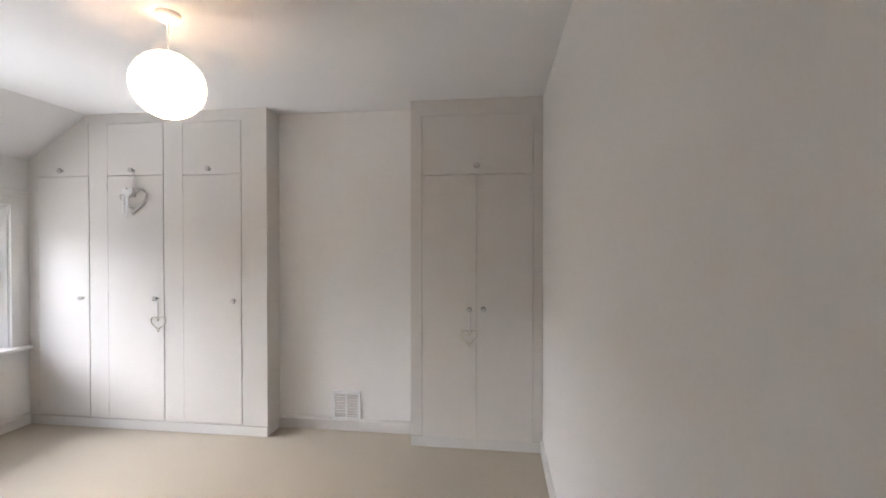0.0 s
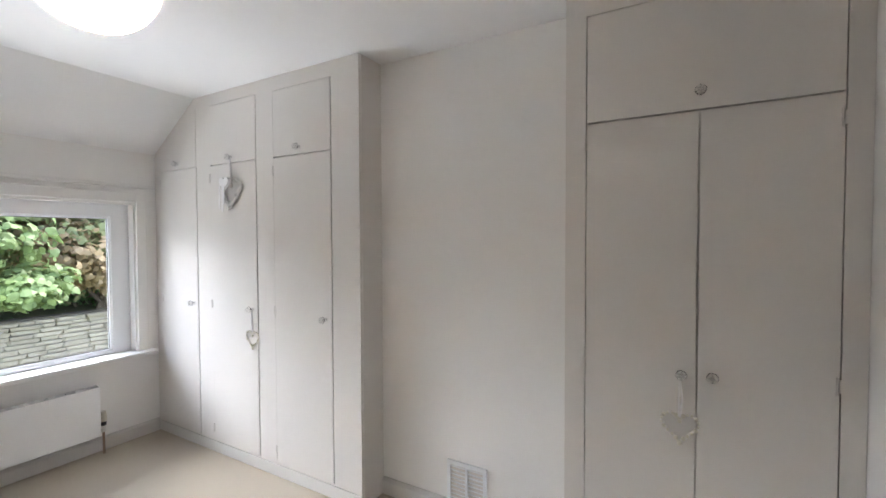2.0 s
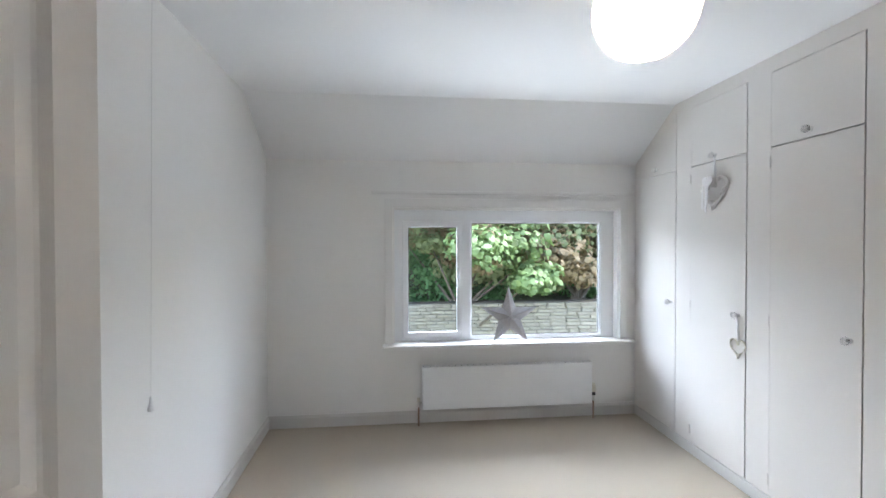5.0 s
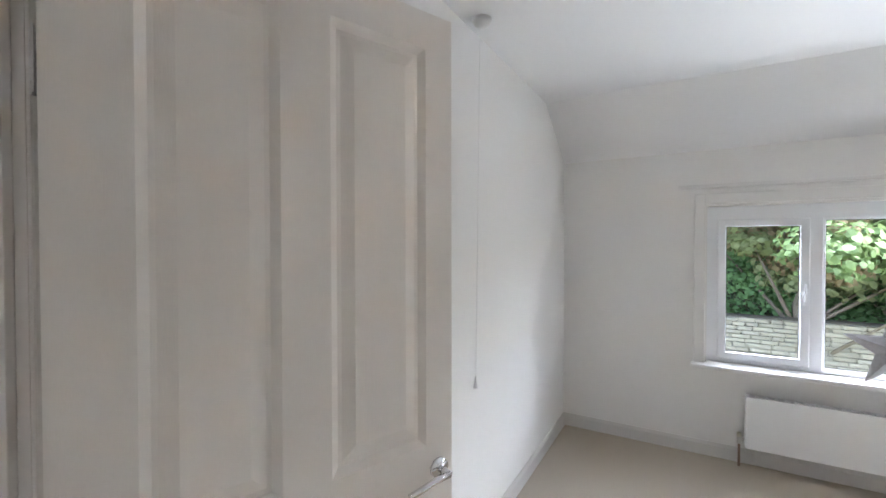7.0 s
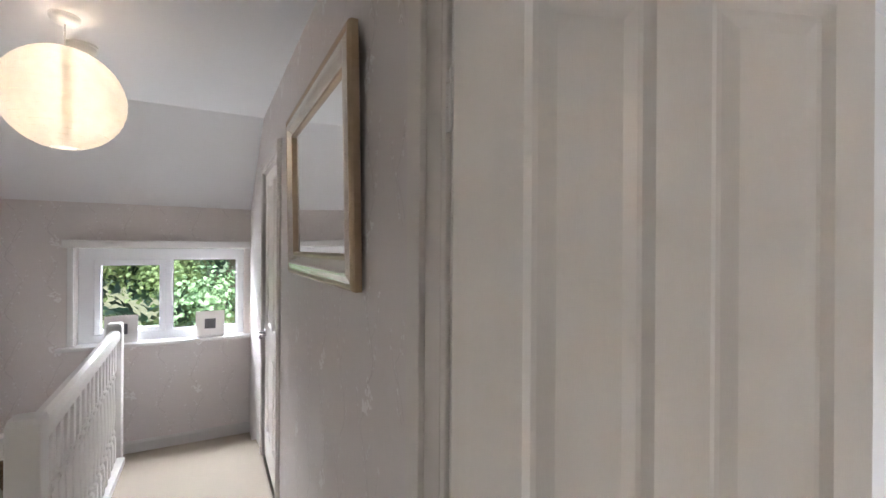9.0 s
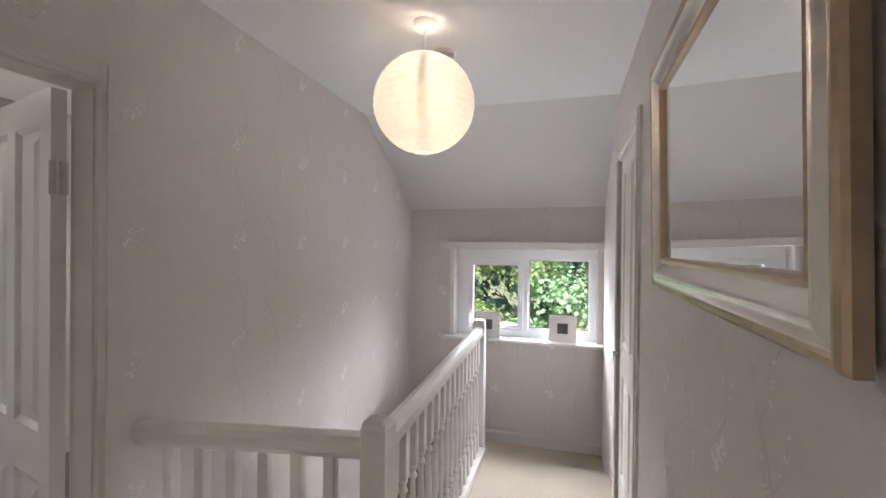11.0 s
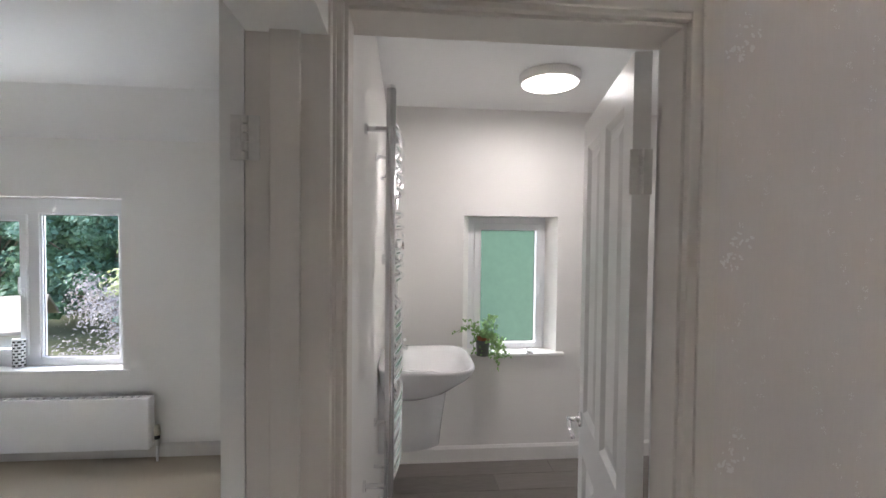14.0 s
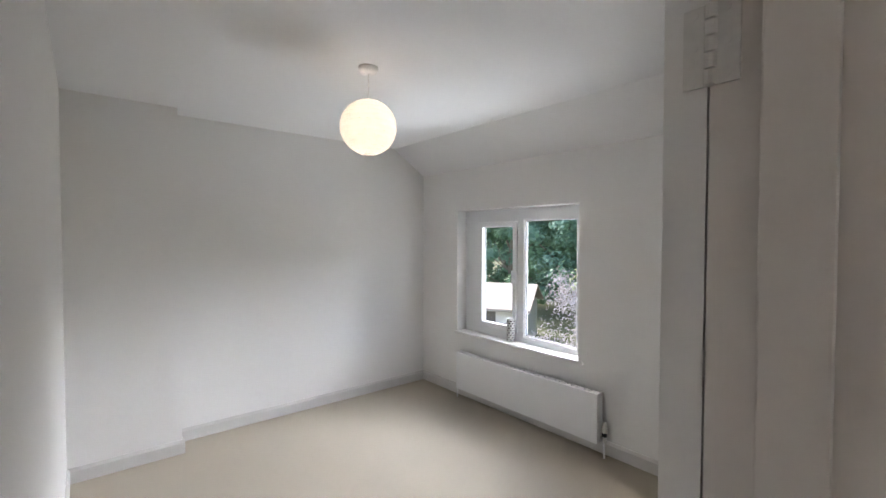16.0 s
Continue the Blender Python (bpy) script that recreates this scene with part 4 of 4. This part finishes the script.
def basin():
    ob = thing("wash_basin", "white ceramic wall basin on a half pedestal", "basin", "", (3.45, .24, .90))
    bm = bmesh.new()
    n = 48
    def ring(sx, y0, y1, z, p):
        out = []
        for k in range(n):
            a = 6.28318 * k / n
            c, s = math.cos(a), math.sin(a)
            u = abs(c) ** p * (1 if c > 0 else -1) * sx
            v = abs(s) ** p * (1 if s > 0 else -1)
            out.append(bm.verts.new((u, (y0 + y1) / 2 + v * (y1 - y0) / 2, z)))
        return out
    rings = [ring(.10, -.26, -.01, -.20, .8), ring(.17, -.36, -.003, -.155, .7), ring(.255, -.47, -.002, -.06, .5), ring(.275, -.495, -.001, -.015, .45), ring(.272, -.492, -.001, 0, .45),
             ring(.255, -.475, -.09, -.002, .5), ring(.235, -.455, -.10, -.03, .55), ring(.17, -.40, -.13, -.10, .7), ring(.05, -.30, -.20, -.125, 1)]
    for a, b in zip(rings, rings[1:]):
        for k in range(n):
            bm.faces.new((a[k], a[(k + 1) % n], b[(k + 1) % n], b[k]))
    bm.faces.new(rings[0][::-1])
    bm.faces.new(rings[-1])
    part("bowl", bm, CERAMIC, ob, "", True)
    bm = bmesh.new()
    prof = [(.12, -.10), (.115, -.20), (.108, -.35), (.104, -.47)]
    rg = []
    for w, z in prof:
        rg.append([bm.verts.new((w * math.cos(a), -.002 - 3.1 * w * math.sin(a), z)) for a in [math.pi * k / 16 for k in range(17)]])
    for a, b in zip(rg, rg[1:]):
        for k in range(16):
            bm.faces.new((a[k], a[k + 1], b[k + 1], b[k]))
    bm.faces.new(rg[-1])
    part("half_pedestal", bm, CERAMIC, ob, "", True)
    bm = bmesh.new()
    cyl(bm, (0, -.05, 0), (0, -.05, .075), .022, seg=20)
    tube(bm, [(0, -.05, .06), (0, -.10, .065), (0, -.15, .055)], .013, 12)
    tube(bm, [(0, -.05, .078), (0, -.06, .095), (0, -.14, .10)], .007, 10)
    part("mixer_tap", bm, CHROME, ob, "chrome mixer tap", True)


basin()


def pot_plant():
    ob = thing("pot_plant", "trailing green ivy in a small dark pot on the sill", "pot plant", "", (4.0, -.42, .757))
    bm = lathe(bmesh.new(), [(0, 0), (.043, 0), (.047, .09), (.05, .105), (.043, .105), (.04, .08), (0, .08)], seg=26)
    part("pot", bm, POTG, ob, "dark glazed pot", True)
    part("inner_pot", lathe(bmesh.new(), [(.036, .08), (.041, .125), (.044, .125), (.046, .108)], seg=24), TERRA, ob, "terracotta rim")
    rng = random.Random(5)
    stems, leaves = bmesh.new(), bmesh.new()
    for s in range(30):
        a = rng.uniform(0, 6.28)
        hang = s % 3 != 0
        p = Vector((0, 0, .11))
        d = Vector((math.cos(a) * .5 - (.5 if hang else 0), math.sin(a) * .5 - (.35 if hang else 0), 1.0))
        pts = [p.copy()]
        for k in range(rng.randint(6, 13)):
            p = p + d.normalized() * .023
            d.z -= .42 if hang else .12
            d += Vector((rng.uniform(-.3, .3), rng.uniform(-.3, .3), rng.uniform(-.15, .15)))
            if p.x > .14:
                p.x = .14
            if p.x < -.20:
                p.x = -.20
            if p.z < .02 and p.x > -.12:
                p.z = .02
            pts.append(p.copy())
            for _ in range(2):
                c = p + Vector((rng.uniform(-1, 1), rng.uniform(-1, 1), rng.uniform(-.6, .6))) * .014
                n = Vector((rng.uniform(-1, .2), rng.uniform(-1, 1), rng.uniform(0, 1))).normalized()
                u = n.orthogonal().normalized()
                u.rotate(Matrix.Rotation(rng.uniform(0, 6.28), 3, n))
                w = n.cross(u)
                r = rng.uniform(.008, .014)
                vs = [leaves.verts.new(c + u * r * x + w * r * y + n * r * z) for x, y, z in ((1.2, 0, -.2), (.3, .8, .1), (-.8, .5, 0), (-.6, 0, .15), (-.8, -.5, 0), (.3, -.8, .1))]
                leaves.faces.new(vs)
        tube(stems, pts, .0012, 5)
    part("stems", stems, LEAF[0], ob)
    lf = part("leaves", leaves, mat("ivy_leaf", (.22, .38, .13), .45, var=.35, vscale=30), ob, "small ivy leaves")
    tagged(lf, kind="stuff")


pot_plant()

cl = thing("ceiling_light", "round flush white ceiling light switched on", "ceiling light", "", (3.42, -.66, 2.425))
part("base", lathe(bmesh.new(), [(0, 0), (.162, 0), (.162, -.03), (.155, -.045), (.148, -.045)], seg=40), GLOSS, cl, "", True)
part("diffuser", lathe(bmesh.new(), [(.148, -.045), (.14, -.052), (0, -.056)], seg=40), DIFFUSER, cl, "lit opal diffuser", True)

wl2 = thing("wall_light", "small chrome wall light with an opal shade", "wall light", "", (3.45, .24, 1.86))
part("arm", cyl(bmesh.new(), (0, 0, 0), (0, -.07, .02), .012, seg=12), CHROME, wl2)
part("shade", lathe(bmesh.new(), [(0, .05), (.018, .05), (.03, .02), (.036, -.03), (.03, -.055), (0, -.06)], (0, -.085, 0), 20), DIFFUSER, wl2, "lit opal glass shade", True)

mm = thing("shaving_mirror", "round chrome extending shaving mirror on the wall", "mirror", "", (3.62, .24, 1.50))
bm = bmesh.new()
cyl(bm, (0, 0, -.08), (0, -.02, -.08), .03, seg=20)
tube(bm, [(0, -.02, -.08), (-.03, -.06, -.08), (0, -.11, -.08), (0, -.11, .0)], .005, 8)
part("arm", bm, CHROME, mm)
bm = cyl(bmesh.new(), (0, -.108, .0), (.001, -.118, .0), .08, seg=32)
part("mirror_disc", bm, MIRROR, mm)

wc = thing("toilet", "white close-coupled toilet behind the bathroom door", "toilet", "", (2.5, -1.6, 0))
part("cistern", box((-.19, -.2, .40), (.19, -.01, .78), .02), CERAMIC, wc)
part("pan", lathe(bmesh.new(), [(.10, 0), (.11, .12), (.14, .28), (.185, .40), (.16, .41), (.10, .30), (0, .24)], (0, .2, 0), 28), CERAMIC, wc, "", True)
part("seat", lathe(bmesh.new(), [(0, .44), (.18, .435), (.19, .42), (.18, .412), (0, .412)], (0, .2, 0), 28), CERAMIC, wc, "", True)

cup = thing("tea_light", "small glass tea light holder on the sill", "candle holder", "", (4.02, -.75, .757))
part("glass_cup", lathe(bmesh.new(), [(0, 0), (.022, 0), (.026, .04), (.023, .04), (.02, .005), (0, .005)], seg=20), CRYSTAL, cup)
part("candle", cyl(bmesh.new(), (0, 0, .006), (0, 0, .02), .017, seg=16), RIBBON, cup)

# ---------- box room ----------
tv = thing("patterned_vase", "tall slim mug with a black and white dash pattern", "vase", "", (4.345, 2.765, .618))
part("vase_body", lathe(bmesh.new(), [(0, 0), (.036, 0), (.036, .2), (.031, .2), (.031, .006), (0, .006)], seg=28), CERAMIC, tv, "", True)
bm = bmesh.new()
for k in range(9):
    for j in range(7):
        a0 = 6.28318 * (j + .5 * (k % 2)) / 7
        z = .012 + k * .0205
        q = [(.0364 * math.cos(a0 + t * .14), .0364 * math.sin(a0 + t * .14), z) for t in range(5)]
        lo, hi = [bm.verts.new(p) for p in q], [bm.verts.new((p[0], p[1], p[2] + .012)) for p in q]
        for i in range(4):
            bm.faces.new((lo[i], lo[i + 1], hi[i + 1], hi[i]))
part("dash_pattern", bm, BLACK, tv, "rows of black dashes")


# ---------- wallpaper motif ----------
def motif(name, place, u0, u1, z0, z1, seed, skip=()):
    """Sprigs of blossom printed on the paper: thin raised stems and flower heads on a half-drop repeat."""
    rng = random.Random(seed)
    stem, bloom = bmesh.new(), bmesh.new()

    def ok(u, z):
        return u0 + .01 < u < u1 - .01 and z0 < z < z1 and not any(a < u < b and c < z < d for a, b, c, d in skip)

    def ribbon(pts, w):
        prev = None
        for i, (u, z) in enumerate(pts):
            if not ok(u, z):
                prev = None
                continue
            j = min(i + 1, len(pts) - 1)
            du, dz = pts[j][0] - pts[j - 1][0], pts[j][1] - pts[j - 1][1]
            l = math.hypot(du, dz) or 1
            ww = w * (1 - .6 * i / len(pts))
            cur = [stem.verts.new(place(u - dz / l * ww, z + du / l * ww, .0012)), stem.verts.new(place(u + dz / l * ww, z - du / l * ww, .0012))]
            if prev:
                stem.faces.new((prev[0], prev[1], cur[1], cur[0]))
            prev = cur

    def flower(u, z, r):
        if not ok(u, z):
            return
        for k in range(rng.randint(5, 8) if r < .02 else 15):
            a, q = rng.uniform(0, 6.28), r * math.sqrt(rng.random())
            c = (u + q * math.cos(a), z + q * .8 * math.sin(a))
            rr = r * rng.uniform(.3, .5) if r < .02 else rng.uniform(.006, .012)
            turn = rng.uniform(0, 6.28)
            mid = bloom.verts.new(place(c[0], c[1], .0020))
            rim = []
            for i in range(8):
                t = 6.28318 * i / 8
                x_, y_ = rr * math.cos(t), rr * .6 * math.sin(t)
                rim.append(bloom.verts.new(place(c[0] + x_ * math.cos(turn) - y_ * math.sin(turn), c[1] + x_ * math.sin(turn) + y_ * math.cos(turn), .0008)))
            for i in range(8):
                bloom.faces.new((mid, rim[i], rim[(i + 1) % 8]))
            if r > .02 and k % 3 == 0:
                ribbon([(c[0] + rr * .9 * math.cos(turn + t), c[1] + rr * .8 * math.sin(turn + t)) for t in (0, .5, 1, 1.5)], .0015)
    pu, pz = .24, .42
    col = 0
    u = u0 - .065
    while u < u1 + .2:
        z = -1.38 + (pz / 2 if col % 2 else 0)
        while z < z1:
            r2 = random.Random(99 + col % 2)
            pts = [(u + .045 * math.sin(k * .523) + .012 * math.sin(k * 1.047), z + k * .035) for k in range(10)]
            ribbon(pts, .0024)
            for b_ in range(7):
                k = 1 + b_ * 1.35
                bu, bz = u + .045 * math.sin(k * .523) + .012 * math.sin(k * 1.047), z + k * .035
                s = -1 if b_ % 2 else 1
                L = r2.uniform(.045, .105)
                bp = [(bu + s * L * t * (.95 - .4 * t), bz + L * t * (.7 + .5 * t)) for t in (0, .25, .5, .75, 1)]
                ribbon(bp, .0015)
                for t_ in (.45, .75, 1):
                    flower(bu + s * L * t_ * (.95 - .4 * t_) + r2.uniform(-.006, .006), bz + L * t_ * (.7 + .5 * t_), r2.uniform(.005, .010))
            if col % 2 == 0:
                flower(u + .01, z + .40, .036)
                flower(u - .012, z + .365, .022)
            z += pz
        col += 1
        u += pu
    a = tagged(new(name + "_stems", mesh_of(name + "_stems", stem, MOTIF_DARK)), "printed twig pattern of the wallpaper", kind="structure")
    b = tagged(new(name + "_blossom", mesh_of(name + "_blossom", bloom, MOTIF)), "raised pale blossom of the wallpaper", kind="structure")


def east_at(u, z, d):
    y = -u
    k = 0 if y > -.66 else (.09 * (min((-y - .425), 3.075) / 3.075))
    return (LE + .09 * max(0, (-y - .425)) / 3.075 - d if y < BD0 else LE - d, y, z)


motif("wallpaper_east", east_at, -.33, 3.3, -.9, H, 1, [(-.31, .51, -1, BDH + .08)])
motif("wallpaper_west", lambda u, z, d: (LW + .035 * (.3 - u) / 3.6 + d, u, z), -3.3, .25, -.2, H, 2, [(D2B - .08, D2A + .08, -1, 2.11)])
motif("wallpaper_south", lambda u, z, d: (u, -3.3 + d, z), .34, 2.04, -.1, 1.85, 3, [(.33, 1.70, .67, 1.56)])

# ---------- bathroom planks ----------
pw, pl = .18, 1.22
plank_me = mesh_of("plank", box((-pw / 2 + .001, -pl / 2 + .001, -.004), (pw / 2 - .001, pl / 2 - .001, .001), .0012), PLANK)
for j in range(12):
    xx = BX - .001 - pw / 2 - j * pw
    if xx - pw / 2 < LE + .06:
        break
    for i in range(-1, 3):
        yy = -1.5 + i * pl + .41 * (j % 3)
        y0_, y1_ = max(yy - pl / 2, -1.80), min(yy + pl / 2, .238)
        if y1_ - y0_ < .03:
            continue
        o_ = new("plank", plank_me)
        o_.parent = bath_floor
        o_.location = (xx, (y0_ + y1_) / 2, 0)
        o_.scale = (1, (y1_ - y0_) / pl, 1)

# ---------- outside ----------
GZ = -2.7
struct("ground", box((-300, -300, GZ - .2), (300, 300, GZ)), SOIL, "rough garden ground")


def leaves_mesh(name, centres, radii, count, size, material, seed, flat=.6, lobes=5):
    """Many small leaves scattered over clumps, as one mesh."""
    rs = np.random.RandomState(seed)
    centres, radii = np.array(centres, float), np.array(radii, float)
    idx = rs.randint(0, len(centres), count)
    d = rs.normal(size=(count, 3))
    d /= np.linalg.norm(d, axis=1)[:, None]
    p = centres[idx] + d * (radii[idx] * rs.uniform(.25, 1.2, count))[:, None] * np.array([1, 1, flat])
    n = d + rs.normal(scale=.5, size=(count, 3)) + np.array([0, 0, .6])
    n /= np.linalg.norm(n, axis=1)[:, None]
    u = np.cross(n, rs.normal(size=(count, 3)))
    u /= np.linalg.norm(u, axis=1)[:, None]
    w = np.cross(n, u)
    s = size * rs.uniform(.6, 1.4, count)
    shape = [(1.1, 0, -.15), (.45, .45, .1), (.2, .85, -.1), (-.35, .5, .05), (-.8, .25, -.1), (-.8, -.25, -.1), (-.35, -.5, .05), (.2, -.85, -.1), (.45, -.45, .1)] if lobes > 4 else [(1, 0, 0), (0, .5, .1), (-1, 0, 0), (0, -.5, .1)]
    m = len(shape)
    v = np.stack([p + (u * a + w * b + n * c) * s[:, None] for a, b, c in shape], 1).reshape(-1, 3)
    f = np.arange(count * m).reshape(count, m)
    me = bpy.data.meshes.new(name)
    me.from_pydata(v.tolist(), [], f.tolist())
    me.materials.append(material)
    return me


def tree(name, label, x, y, h, spread, seed, leafs, count, size, base=None, low=.25):
    rng = random.Random(seed)
    z0 = GZ if base is None else base
    ob = thing(name, label, "tree", "trees outside", (x, y, z0))
    bm = bmesh.new()
    pts = [(rng.uniform(-.1, .1) * k, rng.uniform(-.1, .1) * k, h * .75 * k / 6) for k in range(7)]
    for k in range(6):
        cyl(bm, pts[k], pts[k + 1], .16 * (1 - k / 8), .16 * (1 - (k + 1) / 8), 10)
    centres, radii = [], []
    for k in range(64):
        a, t = rng.uniform(0, 6.28), rng.uniform(low, 1)
        r = spread * math.sqrt(rng.random()) * (1.1 - .5 * t)
        c = (r * math.cos(a), r * math.sin(a), h * t)
        centres.append(c)
        radii.append(spread * rng.uniform(.13, .32))
        if k % 3 == 0:
            q = pts[min(6, max(1, int(t * 6)))]
            cyl(bm, (q[0], q[1], q[2] * .8), c, .05, .012, 7)
    part("trunk", bm, BARK, ob)
    for j, m in enumerate(leafs):
        o = new("crown", leaves_mesh("crown", centres[j::len(leafs)], radii[j::len(leafs)], count // len(leafs), size, m, seed + j))
        o.parent = ob
        tagged(o, kind="stuff")
    return ob


WOODS = mat("dark_woodland", (.08, .12, .07), .95, grain=.3, gscale=2, var=.5, vscale=.5)
for n_, a_, b_ in (("backdrop_west", (-60.5, -60, GZ), (-60, 60, 16)), ("backdrop_south", (-60, -60.5, GZ), (60, -60, 16)), ("backdrop_east", (60, -60, GZ), (60.5, 60, 14))):
    struct(n_, box(a_, b_), WOODS, "dark woodland in the distance")

# west: bank with a stone wall under maples
tree("maple_tree", "broad maple with pale green and browning leaves", -11.0, 3.0, 7.5, 3.2, 11, [LEAF[1], LEAF[0], LEAF[1], LEAF_DRY], 32000, .082, low=.42)
tree("maple_tree", "broad maple with pale green and browning leaves", -12.0, 6.6, 8.0, 3.4, 12, [LEAF[1], LEAF[0], LEAF[1], LEAF_DRY], 32000, .082, low=.42)
tree("maple_tree", "leafy green maple behind the stone wall", -13.5, -1.2, 8.5, 3.6, 13, [LEAF[0], LEAF[1], LEAF[0]], 32000, .082, low=.4)
tree("maple_tree", "leafy green maple behind the stone wall", -15.5, 10.5, 9, 4, 14, [LEAF[0], LEAF[2]], 16000, .12, low=.35)
tree("maple_tree", "tall dark tree behind the stone wall", -19, 3.5, 11, 5, 15, [LEAF[2], LEAF[3]], 13000, .16, low=.15)
tree("maple_tree", "tall dark tree behind the stone wall", -19, -4, 11, 5, 16, [LEAF[2], LEAF[3]], 13000, .16, low=.15)
tree("maple_tree", "tall dark tree behind the stone wall", -20, 12, 11, 5.5, 17, [LEAF[2], LEAF[3]], 13000, .16, low=.15)
cs_, rs_ = [], []
for k in range(70):
    cs_.append((-12.2 + random.uniform(-1.2, .6), -8 + k * .36 + random.uniform(-.2, .2), .2 + random.uniform(-.8, 1.0)))
    rs_.append(random.uniform(.4, .75))
ob = new("undergrowth", leaves_mesh("undergrowth", cs_, rs_, 42000, .058, leaf_mat("undergrowth_leaf", (.19, .36, .15), .2, 4, .45, 1.3), 31, .8))
tagged(ob, "bright green shrubs behind the stone wall", "shrubs", kind="stuff")
struct("bank", prism(bmesh.new(), [(-30, GZ), (-10.8, GZ), (-10.8, -.4), (-30, .4)], "y", -40, 40), SOIL, "earth bank behind the wall")
sw = thing("stone_wall", "weathered dry-stone garden wall topping the bank", "wall", "", (-10.5, 3, GZ))
part("wall_core", box((-.2, -14, 0), (.12, 14, 2.62)), mat("wall_core", (.10, .09, .07), .95, var=.2), sw)
rng_ = random.Random(3)
stone_meshes = []
for k in range(8):
    bm = box((-.5, -.5, -.5), (.5, .5, .5), .12)
    for v in bm.verts:
        v.co += Vector((rng_.uniform(-1, 1), rng_.uniform(-1, 1), rng_.uniform(-1, 1))) * .05
    stone_meshes.append(mesh_of("stone", bm, STONE))
z_, cnt_ = 1.55, 0
for row_ in range(12):
    hgt_ = rng_.uniform(.075, .11)
    y_ = -4.2 + rng_.uniform(0, .3)
    while y_ < 4.5:
        w_ = rng_.uniform(.2, .48)
        o_ = new("stone", stone_meshes[cnt_ % 8])
        o_.parent = sw
        o_.location, o_.scale = (.12 + rng_.uniform(0, .05), y_ + w_ / 2, z_ + hgt_ / 2), (.25, w_ * .97, hgt_ * .95)
        cnt_ += 1
        y_ += w_
    z_ += hgt_

# south: leafy bank close to the stair window
cs_, rs_ = [], []
for k in range(120):
    cs_.append((1 + random.uniform(-7, 7), -9.5 + random.uniform(-2.5, 1), random.uniform(-1.5, 4.8)))
    rs_.append(random.uniform(.5, .95))
for j, m_ in enumerate((LEAF[0], leaf_mat("bright_leaf", (.23, .38, .20), .2, 4, .4, 1.2), LEAF[1])):
    ob = new("hedge", leaves_mesh("hedge", cs_[j::3], rs_[j::3], 36000, .052, m_, 41 + j, .8))
    tagged(ob, "dense bright green leafy hedge outside", "hedge", kind="stuff")
tree("garden_tree", "green garden tree beyond the hedge", 0, -13, 9, 4.5, 21, [LEAF[2], LEAF[0], LEAF[3]], 8000, .2, low=.15)

# east: conifers, shrubs and an outbuilding
tree("conifer_tree", "tall blue-green conifer in the garden", 20.8, 12.5, 10, 3.4, 22, [leaf_mat("conifer_leaf", (.15, .27, .19), .2, 4, .45, 1), LEAF[2]], 24000, .105, low=.12)
tree("conifer_tree", "tall blue-green conifer in the garden", 21, 17.5, 11, 3.8, 23, [bpy.data.materials["conifer_leaf"], LEAF[2]], 24000, .105, low=.12)
tree("conifer_tree", "pale green broadleaf garden tree", 17, 6.5, 8.6, 3.2, 24, [LEAF[1], LEAF[0], bpy.data.materials["conifer_leaf"]], 24000, .10, low=.15)
tree("conifer_tree", "dark tree at the end of the garden", 26, 9, 13, 6, 25, [LEAF[2], LEAF[3]], 9000, .28, low=.1)
tree("conifer_tree", "dark tree at the end of the garden", 26, 20, 13, 6, 26, [LEAF[2], LEAF[3]], 9000, .28, low=.1)
cs_, rs_ = [], []
for k in range(40):
    cs_.append((11.5 + random.uniform(-1.2, 1.2), 5.3 + random.uniform(-1.7, 1.7), -1.0 + random.uniform(-1.2, 1.6)))
    rs_.append(random.uniform(.3, .6))
ob = new("shrub", leaves_mesh("shrub", cs_, rs_, 11000, .036, leaf_mat("grey_pink_leaf", (.27, .25, .25), .2, 6, .35, 2), 51, .9, 4))
tagged(ob, "greyish pink twiggy shrub in the garden", "shrub", kind="stuff")
sh = thing("outbuilding", "low pale outbuilding with a brown tiled roof", "outbuilding", "", (14.6, 12.6, GZ))
part("wall", box((-1.6, -1.5, 0), (1.6, 1.7, 1.62)), RENDERW, sh)
bm = prism(bmesh.new(), [(-1.95, 1.50), (0, 2.25), (1.95, 1.50), (1.95, 1.60), (0, 2.37), (-1.95, 1.60)], "y", -1.75, 1.95)
part("roof", bm, ROOFM, sh, "brown tiled pitched roof")
sh.rotation_euler = (0, 0, radians(30))
dw = part("door", box((-1.63, -.4, 0), (-1.595, .5, 1.45)), mat("dark_door", (.08, .07, .06), .6, var=.1), sh)
part("window", box((-1.62, .8, .75), (-1.598, 1.35, 1.3)), DARK, sh)
